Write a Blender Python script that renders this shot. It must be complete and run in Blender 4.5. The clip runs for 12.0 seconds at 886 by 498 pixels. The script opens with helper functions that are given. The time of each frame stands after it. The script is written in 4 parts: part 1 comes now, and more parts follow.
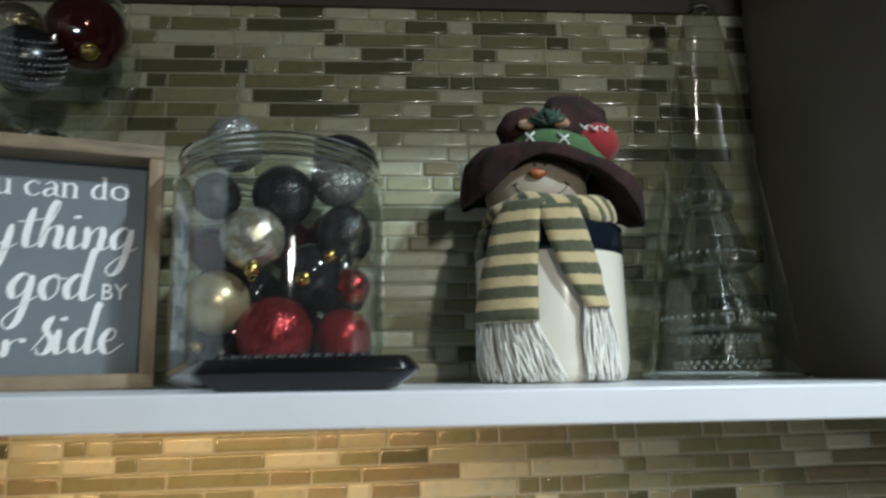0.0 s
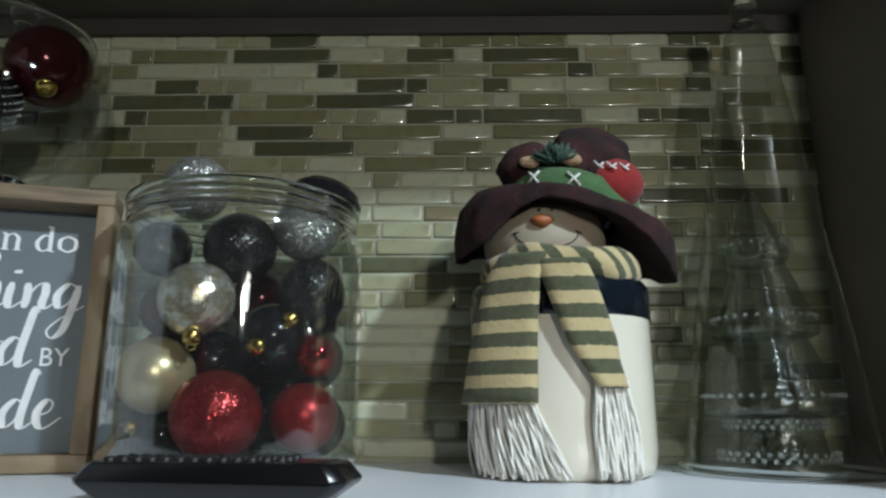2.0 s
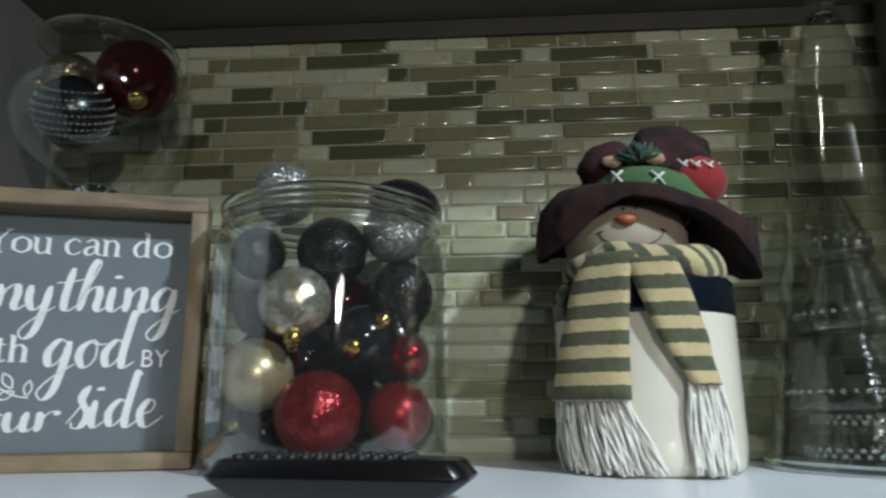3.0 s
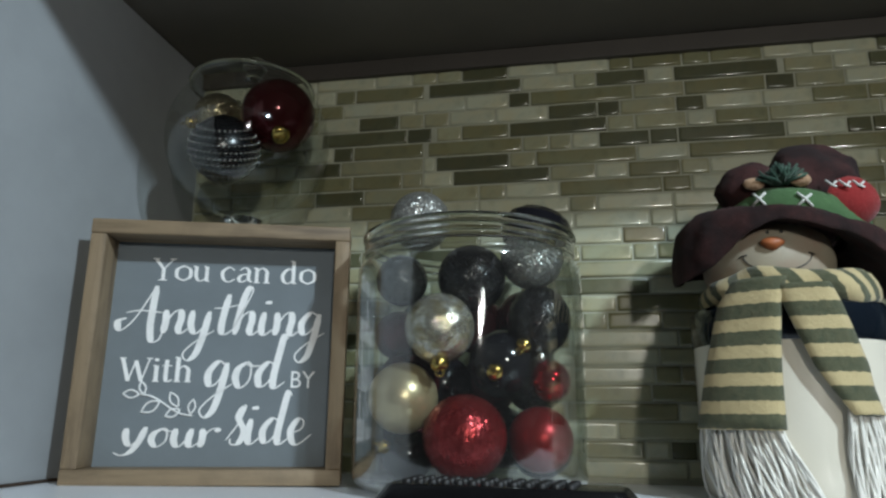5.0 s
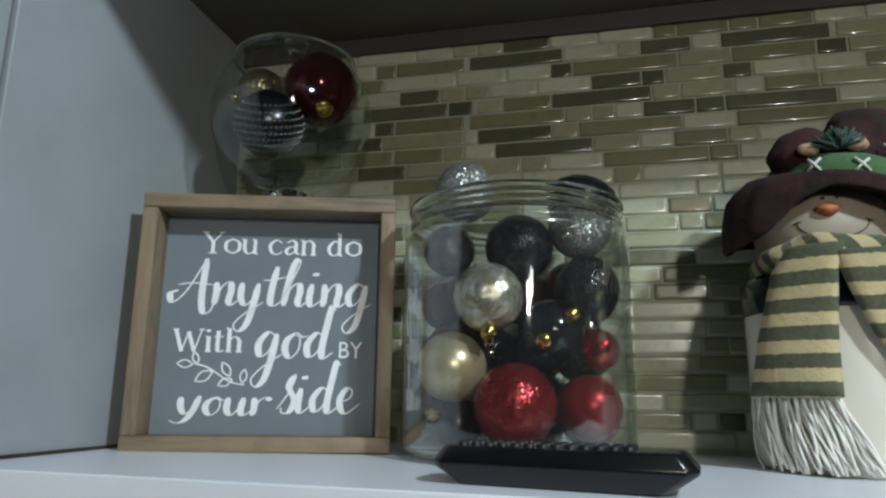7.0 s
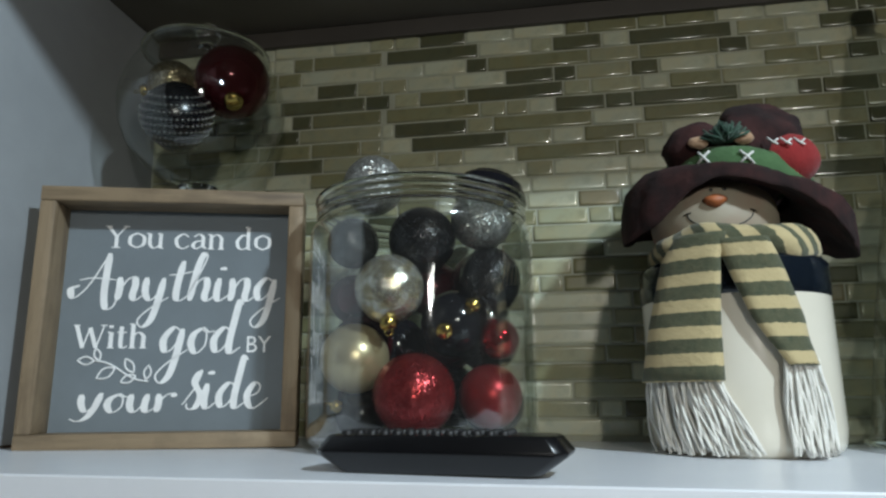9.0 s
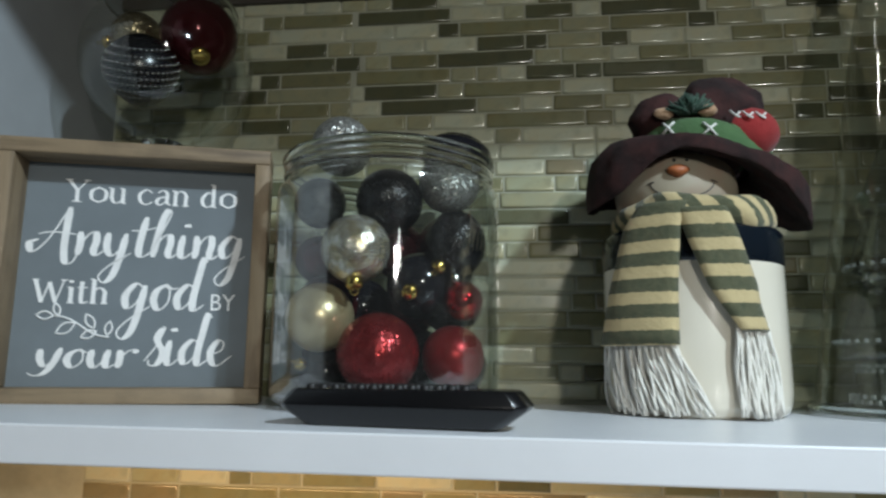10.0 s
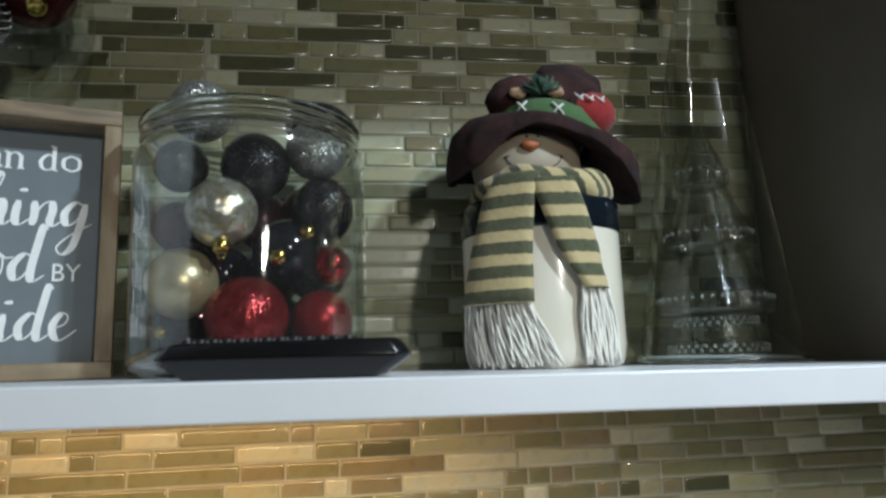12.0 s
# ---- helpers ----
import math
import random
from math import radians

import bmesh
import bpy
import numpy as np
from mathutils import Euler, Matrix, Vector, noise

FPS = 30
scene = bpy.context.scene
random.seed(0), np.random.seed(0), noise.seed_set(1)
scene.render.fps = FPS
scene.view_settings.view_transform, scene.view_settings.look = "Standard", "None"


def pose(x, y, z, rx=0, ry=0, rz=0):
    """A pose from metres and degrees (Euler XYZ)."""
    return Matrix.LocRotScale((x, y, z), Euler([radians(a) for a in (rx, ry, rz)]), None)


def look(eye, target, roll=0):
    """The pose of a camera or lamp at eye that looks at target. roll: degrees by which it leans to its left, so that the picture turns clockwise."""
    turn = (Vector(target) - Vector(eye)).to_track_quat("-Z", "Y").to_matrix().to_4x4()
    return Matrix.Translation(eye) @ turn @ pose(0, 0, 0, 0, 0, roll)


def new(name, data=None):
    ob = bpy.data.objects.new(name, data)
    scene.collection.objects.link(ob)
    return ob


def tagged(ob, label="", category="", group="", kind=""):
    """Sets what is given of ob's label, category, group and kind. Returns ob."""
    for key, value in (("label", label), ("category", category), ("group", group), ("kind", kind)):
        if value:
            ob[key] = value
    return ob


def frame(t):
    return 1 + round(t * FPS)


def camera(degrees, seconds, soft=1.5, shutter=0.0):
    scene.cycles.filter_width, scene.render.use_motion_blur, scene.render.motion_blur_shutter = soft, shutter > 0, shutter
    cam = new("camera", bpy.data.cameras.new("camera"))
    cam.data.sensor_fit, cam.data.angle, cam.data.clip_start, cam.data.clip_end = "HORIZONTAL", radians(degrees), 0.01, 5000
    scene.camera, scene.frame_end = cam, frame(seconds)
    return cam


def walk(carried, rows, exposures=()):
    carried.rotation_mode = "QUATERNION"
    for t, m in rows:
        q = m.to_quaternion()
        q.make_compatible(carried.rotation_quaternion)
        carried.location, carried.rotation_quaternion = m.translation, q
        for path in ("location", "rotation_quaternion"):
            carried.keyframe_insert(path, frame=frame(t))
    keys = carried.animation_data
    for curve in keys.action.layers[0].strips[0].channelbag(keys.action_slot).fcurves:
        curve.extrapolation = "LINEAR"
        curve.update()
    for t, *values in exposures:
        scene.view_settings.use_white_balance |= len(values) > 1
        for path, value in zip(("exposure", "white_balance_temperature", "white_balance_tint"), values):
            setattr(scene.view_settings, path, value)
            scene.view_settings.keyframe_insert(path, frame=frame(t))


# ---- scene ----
cam = camera(66.1, 12.0, soft=2.4, shutter=0.5)
PATH = [
    (0, (-0.022, -0.043, 1.461), (0.148, 1.917, 1.816), -1.4),
    (0.5, (0.03, 0.018, 1.49), (0.196, 1.964, 1.918), -1.3),
    (1, (0.067, 0.055, 1.5), (0.136, 1.992, 1.993), -1.0),
    (1.5, (0.063, 0.059, 1.501), (0.08, 2.0, 1.983), -0.1),
    (2, (0.049, 0.054, 1.5), (0.04, 2.001, 1.959), -0.2),
    (2.5, (0.031, 0.048, 1.501), (-0.011, 1.996, 1.949), -0.7),
    (3, (0.005, 0.041, 1.502), (-0.099, 1.988, 1.949), -0.5),
    (3.5, (-0.013, 0.039, 1.504), (-0.204, 1.978, 1.953), -0.2),
    (5.5, (-0.044, 0.017, 1.513), (-0.42, 1.922, 1.994), 0.6),
    (6, (-0.051, 0.017, 1.51), (-0.452, 1.92, 1.978), 0.6),
    (6.5, (-0.055, 0.015, 1.506), (-0.477, 1.918, 1.955), 0.6),
    (7, (-0.054, 0.018, 1.502), (-0.485, 1.924, 1.926), 0.6),
    (7.5, (-0.039, 0.021, 1.502), (-0.427, 1.933, 1.939), 0.1),
    (9.5, (-0.007, 0.024, 1.492), (-0.288, 1.966, 1.88), -0.1),
    (10, (-0.008, 0.021, 1.487), (-0.221, 1.981, 1.826), 0.4),
    (10.5, (-0.01, 0.018, 1.484), (-0.061, 1.989, 1.816), 0.0),
    (11, (-0.016, 0.016, 1.482), (0.092, 1.977, 1.862), -0.9),
    (11.5, (-0.021, 0.018, 1.475), (0.185, 1.97, 1.86), -1.2),
    (12, (-0.037, 0.007, 1.458), (0.234, 1.962, 1.782), -1.9),
]
walk(cam, [(t, look(eye, target, roll)) for t, eye, target, roll in PATH])

# ---- light ----
world = bpy.data.worlds.new("world")
scene.world = world
world.use_nodes = True
world.node_tree.nodes["Background"].inputs[0].default_value = (0.6, 0.65, 0.75, 1)
world.node_tree.nodes["Background"].inputs[1].default_value = 0.02


def lamp(name, kind, place, target, watts, colour, size=0.05, size_y=None, spread=None):
    data = bpy.data.lights.new(name, kind)
    data.energy, data.color = watts, colour
    if kind == "AREA":
        data.size = size
        if size_y:
            data.shape, data.size_y = "RECTANGLE", size_y
        if spread:
            data.spread = radians(spread)
    else:
        data.shadow_soft_size = size
    ob = new(name, data)
    ob.matrix_world = look(place, target)
    return ob


lamp("ceiling_lamp", "POINT", (0.76, -0.30, 2.32), (0, 0, 0), 68, (0.74, 0.895, 1.0), 0.04)
# Unseen small lamp before the niche, placed by its streaks on jar and tiles.
lamp("window_light", "AREA", (0.52, -1.30, 1.86), (0.1, 0.75, 1.6), 8.8, (1.0, 0.975, 0.90), 0.08, 0.12)
# Added fill point, not a known fixture; lifts the upper tiles and their glints.
lamp("room_light", "POINT", (1.02, -2.3, 2.10), (0, 0, 0), 8.5, (0.96, 0.98, 0.93), 0.10)
lamp("under_shelf_lamp", "AREA", (-0.22, 0.52, 1.405), (-0.22, 0.66, 1.2), 1.3, (1.0, 0.60, 0.27), 0.52, 0.02)

# ---- materials ----


class Nodes:
    """A short way to write node trees."""

    def __init__(self, name):
        self.mat = bpy.data.materials.new(name)
        self.mat.use_nodes = True
        self.tree = self.mat.node_tree
        self.tree.nodes.clear()
        self.out = self.add("ShaderNodeOutputMaterial")
        self.coord = self.add("ShaderNodeTexCoord")

    def add(self, kind, props=None, **sockets):
        n = self.tree.nodes.new(kind)
        props = props or {}
        if "operation" in props:
            n.operation = props["operation"]
        if "data_type" in props:
            n.data_type = props["data_type"]
        for k, v in sockets.items():
            self.set(n, k.replace("_", " "), v)
        return n

    def set(self, n, key, v):
        sock = n.inputs[int(key[1:])] if key[0] == "i" and key[1:].isdigit() else n.inputs[key]
        if isinstance(v, bpy.types.NodeSocket):
            self.tree.links.new(v, sock)
        else:
            sock.default_value = v

    def math(self, op, a, b=0.0):
        return self.add("ShaderNodeMath", {"operation": op}, i0=a, i1=b).outputs[0]

    def noise(self, scale, detail=4.0, rough=0.6, vector=None):
        return self.add("ShaderNodeTexNoise", Vector=vector or self.coord.outputs["Object"], Scale=scale, Detail=detail, Roughness=rough).outputs[0]

    def ramp(self, fac, stops):
        n = self.add("ShaderNodeValToRGB", i0=fac)
        while len(n.color_ramp.elements) < len(stops):
            n.color_ramp.elements.new(0.5)
        for e, (p, c) in zip(n.color_ramp.elements, stops):
            e.position, e.color = p, (*c, 1)
        return n.outputs[0]

    def mix(self, fac, a, b):
        n = self.add("ShaderNodeMix", {"data_type": "RGBA"})
        for i, v in ((0, fac), (6, a), (7, b)):
            if isinstance(v, bpy.types.NodeSocket):
                self.tree.links.new(v, n.inputs[i])
            else:
                n.inputs[i].default_value = v if i == 0 else (*v, 1)
        return n.outputs[2]

    def bump(self, height, strength, distance=0.001):
        return self.add("ShaderNodeBump", Height=height, Strength=strength, Distance=distance).outputs[0]

    def surface(self, **kw):
        n = self.add("ShaderNodeBsdfPrincipled", **kw)
        self.tree.links.new(n.outputs[0], self.out.inputs[0])
        return self.mat


def rgb(c):
    return (*c, 1)


def painted(name, colour, rough=0.45, wear=0.06, scale=6.0, relief=0.05):
    n = Nodes(name)
    a = n.noise(scale, 5)
    b = n.noise(scale * 40, 3)
    dark = tuple(v * (1 - 3 * wear) for v in colour)
    col = n.mix(n.ramp(a, [(0.35, (0, 0, 0)), (0.7, (1, 1, 1))]), colour, dark)
    return n.surface(Base_Color=col, Roughness=rough, Normal=n.bump(b, relief, 0.0006))


def tile_material(name, colour, vary):
    n = Nodes(name)
    r = n.add("ShaderNodeObjectInfo").outputs["Random"]
    cloud = n.noise(28, 5, 0.65, n.add("ShaderNodeVectorMath", {"operation": "ADD"}, i0=n.coord.outputs["Object"], i1=n.add("ShaderNodeCombineXYZ", X=n.math("MULTIPLY", r, 9.0), Y=0.0, Z=0.0).outputs[0]).outputs[0])
    light = tuple(min(1, v * (1 + vary)) for v in colour)
    dark = tuple(v * (1 - vary) for v in colour)
    brown = (colour[0] * 1.12, colour[1] * 0.97, colour[2] * 0.80)
    col = n.mix(r, light, dark)
    col = n.mix(n.ramp(cloud, [(0.38, (0, 0, 0)), (0.72, (0.85, 0.85, 0.85))]), col, brown)
    col = n.mix(n.ramp(n.noise(75, 4), [(0.52, (0, 0, 0)), (0.75, (0.45, 0.45, 0.45))]), col, tuple(v * 0.62 for v in colour))
    wave = n.noise(60, 2)
    return n.surface(Base_Color=col, Roughness=0.24, IOR=1.5, Coat_Weight=0.65, Coat_Roughness=0.045, Normal=n.bump(wave, 0.12, 0.0012))


TILES = {
    "D": tile_material("tile_dark_olive", (0.098, 0.106, 0.062), 0.22),
    "M": tile_material("tile_olive", (0.205, 0.210, 0.120), 0.18),
    "N": tile_material("tile_sage", (0.330, 0.340, 0.225), 0.16),
    "B": tile_material("tile_brown", (0.235, 0.216, 0.135), 0.15),
    "L": tile_material("tile_pale_green", (0.48, 0.51, 0.39), 0.12),
}
GROUT = painted("grout", (0.44, 0.45, 0.35), 0.9, 0.08, 30, 0.4)
WHITE = painted("white_laminate", (0.82, 0.84, 0.88), 0.32, 0.03, 5, 0.03)
PANEL = painted("grey_white_panel", (0.32, 0.34, 0.355), 0.5, 0.05, 9, 0.10)
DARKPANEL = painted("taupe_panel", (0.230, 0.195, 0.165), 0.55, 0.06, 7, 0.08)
# Strip above the tiles: the cabinet's shade is put into this near-black brown.
SHADED_STRIP = painted("strip_shaded_brown", (0.060, 0.052, 0.044), 0.6, 0.08, 9, 0.08)
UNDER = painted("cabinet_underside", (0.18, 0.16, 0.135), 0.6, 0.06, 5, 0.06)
ROOM = painted("room_paint", (0.085, 0.078, 0.068), 0.8, 0.04, 2, 0.05)
FLOOR = painted("room_floor", (0.10, 0.075, 0.05), 0.5, 0.1, 3, 0.05)


def wood(name, a, b, axis):
    n = Nodes(name)
    stretch = [60, 60, 60]
    stretch[axis] = 5
    v = n.add("ShaderNodeVectorMath", {"operation": "MULTIPLY"}, i0=n.coord.outputs["Object"], i1=tuple(stretch)).outputs[0]
    g = n.noise(1.6, 7, 0.62, v)
    fine = n.noise(7.0, 3, 0.6, v)
    col = n.ramp(g, [(0.28, b), (0.5, a), (0.75, tuple(min(1, x * 1.25) for x in a))])
    col = n.mix(n.ramp(n.noise(22, 4), [(0.5, (0, 0, 0)), (0.8, (0.7, 0.7, 0.7))]), col, b)
    return n.surface(Base_Color=col, Roughness=0.62, Normal=n.bump(fine, 0.35, 0.0008))


WOOD_H = wood("frame_wood_across", (0.235, 0.172, 0.105), (0.115, 0.080, 0.048), 0)
WOOD_V = wood("frame_wood_upright", (0.235, 0.172, 0.105), (0.115, 0.080, 0.048), 2)
FRAME_DARK = painted("brown_seam", (0.05, 0.03, 0.018), 0.8, 0.2, 60, 0.3)
BOARD = painted("grey_sign_board", (0.175, 0.205, 0.225), 0.75, 0.05, 14, 0.25)
LETTER = painted("white_lettering", (0.90, 0.91, 0.91), 0.7, 0.04, 60, 0.1)


def thin_glass(name, tint=(0.97, 0.99, 0.98), gloss=0.055, grain=26, relief=0.10, edge=0.75, rough=0.04, haze=0.0):
    """Thin clear glass: light goes straight through, gloss by Fresnel, an uneven whitish veil that paints on reflected
    haze and smudges.
    """
    n = Nodes(name)
    ripple = n.bump(n.noise(grain, 2), relief, 0.002)
    through_it = n.add("ShaderNodeBsdfTransparent", Color=rgb(tint))
    shine = n.add("ShaderNodeBsdfGlossy", Color=(1, 1, 1, 1), Roughness=rough, Normal=ripple)
    fac = n.math("ADD", n.math("MULTIPLY", n.add("ShaderNodeLayerWeight", Blend=0.28, Normal=ripple).outputs["Facing"], edge), gloss)
    body = through_it.outputs[0]
    # Milky veil: white diffuse mixed in to imitate reflections hazing the glass.
    if haze:
        stretched = n.add("ShaderNodeVectorMath", {"operation": "MULTIPLY"}, i0=n.coord.outputs["Object"], i1=(1.0, 1.0, 0.35)).outputs[0]
        haze_share = n.ramp(n.noise(26, 5, 0.65, stretched), [(0.30, (0.35, 0.35, 0.35)), (0.72, (1, 1, 1))])
        haze_white = n.add("ShaderNodeBsdfDiffuse", Color=(0.82, 0.84, 0.84, 1))
        body = n.add("ShaderNodeMixShader", i0=n.math("MULTIPLY", haze_share, haze), i1=body, i2=haze_white.outputs[0]).outputs[0]
    mix = n.add("ShaderNodeMixShader", i0=fac, i1=body, i2=shine.outputs[0])
    n.tree.links.new(mix.outputs[0], n.out.inputs[0])
    return n.mat


GLASS = thin_glass("clear_glass", gloss=0.032, edge=0.80, haze=0.014)
GREEN_GLASS = thin_glass("greenish_glass", (0.76, 0.78, 0.76), 0.012, 26, 0.06, 0.40, 0.03)
BOWL_GLASS = thin_glass("bowl_glass", (0.93, 0.95, 0.94), 0.022, 20, 0.08, 0.34, 0.05)
INNER_GLASS = thin_glass("inner_glass", (0.98, 0.99, 0.98), 0.008, 26, 0.10, 0.40)
n_ = Nodes("solid_glass")
SOLID = n_.surface(Base_Color=(0.95, 0.98, 0.97, 1), Roughness=0.03, IOR=1.45, Transmission_Weight=1.0, Normal=n_.bump(n_.noise(30, 2), 0.15, 0.002))
n_ = Nodes("frosted_bead")
BEAD = n_.surface(Base_Color=(0.80, 0.84, 0.82, 1), Roughness=0.12, Transmission_Weight=0.75, IOR=1.5)
PRESSED = thin_glass("pressed_glass", (0.80, 0.83, 0.81), 0.080, 160, 0.9, 0.60, 0.12)


def bauble(name, colour, rough, metal, style="", sparkle=0.0, scale=900, spread=0.7):
    n = Nodes(name)
    normal = None
    col = n.mix(n.noise(14, 4), colour, tuple(v * 0.72 for v in colour))
    if style == "glitter":
        v = n.add("ShaderNodeTexVoronoi", Vector=n.coord.outputs["Object"], Scale=float(scale))
        tilt = n.add("ShaderNodeVectorMath", {"operation": "SUBTRACT"}, i0=v.outputs["Color"], i1=(0.5, 0.5, 0.5)).outputs[0]
        tilt = n.add("ShaderNodeVectorMath", {"operation": "SCALE"}, i0=tilt, Scale=spread).outputs[0]
        geo = n.add("ShaderNodeNewGeometry").outputs["Normal"]
        normal = n.add("ShaderNodeVectorMath", {"operation": "NORMALIZE"}, i0=n.add("ShaderNodeVectorMath", {"operation": "ADD"}, i0=geo, i1=tilt).outputs[0]).outputs[0]
        sep = n.add("ShaderNodeSeparateColor", i0=v.outputs["Color"]).outputs[1]
        col = n.mix(n.ramp(sep, [(0.6, (0, 0, 0)), (0.95, (1, 1, 1))]), colour, tuple(min(1, c * (1 + sparkle) + 0.06 * sparkle) for c in colour))
    elif style == "leaf":
        v = n.add("ShaderNodeTexVoronoi", Vector=n.coord.outputs["Object"], Scale=110.0)
        col = n.mix(n.ramp(n.noise(95, 6, 0.7), [(0.42, (0, 0, 0)), (0.62, (1, 1, 1))]), colour, (0.50, 0.42, 0.26))
        normal = n.bump(n.math("ADD", v.outputs["Distance"], n.noise(160, 4)), 0.6, 0.002)
    else:
        normal = n.bump(n.noise(220, 3), 0.12, 0.0006)
    return n.surface(Base_Color=col, Roughness=rough, Metallic=metal, Normal=normal)


GOLD_MATTE = bauble("champagne_satin", (0.74, 0.61, 0.37), 0.31, 0.6)
RED_GLITTER = bauble("red_glitter", (0.22, 0.010, 0.012), 0.26, 0.7, "glitter", 0.5, 800, 0.32)
RED_MATTE = bauble("red_satin", (0.27, 0.008, 0.011), 0.33, 0.6)
RED_SHINY = bauble("red_shiny", (0.40, 0.012, 0.02), 0.08, 0.9)
WINE = bauble("wine_gloss", (0.085, 0.008, 0.012), 0.10, 0.55)
SILVER_LEAF = bauble("silver_gold_leaf", (0.72, 0.70, 0.66), 0.15, 0.75, "leaf")
SILVER_GLITTER = bauble("silver_glitter", (0.31, 0.31, 0.29), 0.35, 0.75, "glitter", 1.1, 750, 1.0)
DARK_SILVER = bauble("dark_silver_glitter", (0.055, 0.058, 0.058), 0.2, 0.6, "glitter", 0.8, 750, 0.4)
BLACK_GLITTER = bauble("black_glitter", (0.006, 0.006, 0.007), 0.13, 0.2, "glitter", 0.3, 650, 0.22)
BLACK_GLOSS = bauble("black_gloss", (0.010, 0.010, 0.013), 0.10, 0.0)
BLACK_SATIN = bauble("black_satin", (0.005, 0.005, 0.006), 0.25, 0.0)
CAP_GOLD = bauble("gold_cap", (0.70, 0.50, 0.14), 0.22, 1.0)
CAP_SILVER = bauble("silver_cap", (0.6, 0.6, 0.58), 0.25, 1.0)

n_ = Nodes("cream_ceramic")
CREAM = n_.surface(Base_Color=n_.mix(n_.noise(9, 4), (0.74, 0.70, 0.60), (0.66, 0.61, 0.50)), Roughness=0.16, Coat_Weight=0.4, Coat_Roughness=0.05, Normal=n_.bump(n_.noise(40, 2), 0.05, 0.001))
NAVY = bauble("navy_gloss", (0.006, 0.010, 0.016), 0.14, 0.0)
# Cream with pinkish blotches, toned far below the body to paint the hat's shade.
n_ = Nodes("face_cream_shaded")
FACE = n_.surface(Base_Color=n_.mix(n_.ramp(n_.noise(24, 3), [(0.45, (0, 0, 0)), (0.8, (1, 1, 1))]), (0.34, 0.30, 0.225), (0.34, 0.21, 0.155)), Roughness=0.55)
NOSE = painted("carrot_orange", (0.42, 0.13, 0.045), 0.5, 0.12, 80, 0.2)
INK = painted("black_paint", (0.012, 0.011, 0.010), 0.4, 0.02, 40, 0.02)


def cloth(name, colours, stripes="", period=0.0245, cut=0.5, sheen=0.15):
    n = Nodes(name)
    obj = n.coord.outputs["Object"]
    weave = n.noise(900, 2)
    fuzz = n.noise(180, 5)
    if stripes:
        xyz = n.add("ShaderNodeSeparateXYZ", Vector=obj)
        if stripes == "z":
            v = n.math("ADD", n.math("DIVIDE", xyz.outputs[2], period), 0.19)
        else:
            v = n.math("DIVIDE", n.math("ADD", n.math("ARCTAN2", xyz.outputs[1], xyz.outputs[0]), n.math("MULTIPLY", xyz.outputs[2], 9.0)), period)
        v = n.math("ADD", v, n.math("MULTIPLY", n.math("SUBTRACT", n.noise(240, 3), 0.5), 0.16))
        v = n.math("FRACT", n.math("ADD", v, 40.0))
        col = n.mix(n.math("LESS_THAN", v, cut), colours[0], colours[1])
        col = n.mix(n.math("MULTIPLY", fuzz, 0.35), col, tuple(c * 0.55 for c in colours[0]))
    else:
        col = n.mix(n.ramp(n.noise(38, 5), [(0.42, (0, 0, 0)), (0.66, (1, 1, 1))]), colours[0], colours[1])
        col = n.mix(n.math("MULTIPLY", fuzz, 0.4), col, tuple(c * 0.4 for c in colours[0]))
    h = n.math("ADD", n.math("MULTIPLY", weave, 0.5), fuzz)
    return n.surface(Base_Color=col, Roughness=0.95, Sheen_Weight=sheen, Normal=n.bump(h, 0.7, 0.0016))


SCARF_Z = cloth("striped_knit", ((0.55, 0.445, 0.24), (0.034, 0.052, 0.029)), "z", 0.0202, 0.53)
SCARF_A = cloth("striped_knit_round", ((0.55, 0.445, 0.24), (0.034, 0.052, 0.029)), "angle", 0.30, 0.46)
PLUSH = cloth("maroon_plush", ((0.012, 0.0028, 0.0028), (0.046, 0.011, 0.0095)), sheen=0.0)
GREENFELT = cloth("green_felt", ((0.055, 0.125, 0.045), (0.07, 0.15, 0.055)))
REDFELT = cloth("red_felt", ((0.28, 0.014, 0.014), (0.20, 0.010, 0.010)))
PINE = cloth("pine_green", ((0.018, 0.055, 0.035), (0.03, 0.085, 0.05)))
TAN = cloth("tan_felt", ((0.42, 0.27, 0.16), (0.34, 0.2, 0.12)))
YARN = cloth("white_yarn", ((0.90, 0.88, 0.81), (0.83, 0.80, 0.73)), sheen=0.0)
THREAD = cloth("white_thread", ((0.80, 0.80, 0.76), (0.74, 0.74, 0.70)))
REMOTE = painted("black_plastic", (0.007, 0.007, 0.008), 0.24, 0.1, 30, 0.05)
RUBBER = painted("black_rubber", (0.009, 0.009, 0.010), 0.5, 0.1, 60, 0.1)

# ---- builders ----


def mesh_object(name, bm, mat, smooth=True):
    bmesh.ops.recalc_face_normals(bm, faces=bm.faces)
    me = bpy.data.meshes.new(name)
    bm.to_mesh(me)
    bm.free()
    if smooth:
        me.polygons.foreach_set("use_smooth", [True] * len(me.polygons))
    me.materials.append(mat)
    return new(name, me)


def part(name, bm, mat, parent, label="", smooth=True):
    ob = mesh_object(name, bm, mat, smooth)
    ob.parent = parent
    return tagged(ob, label)


def thing(name, label, category, m, group="", kind=""):
    root = new(name)
    root.empty_display_size = 0.03
    root.matrix_world = m
    return tagged(root, label, category, group, kind)


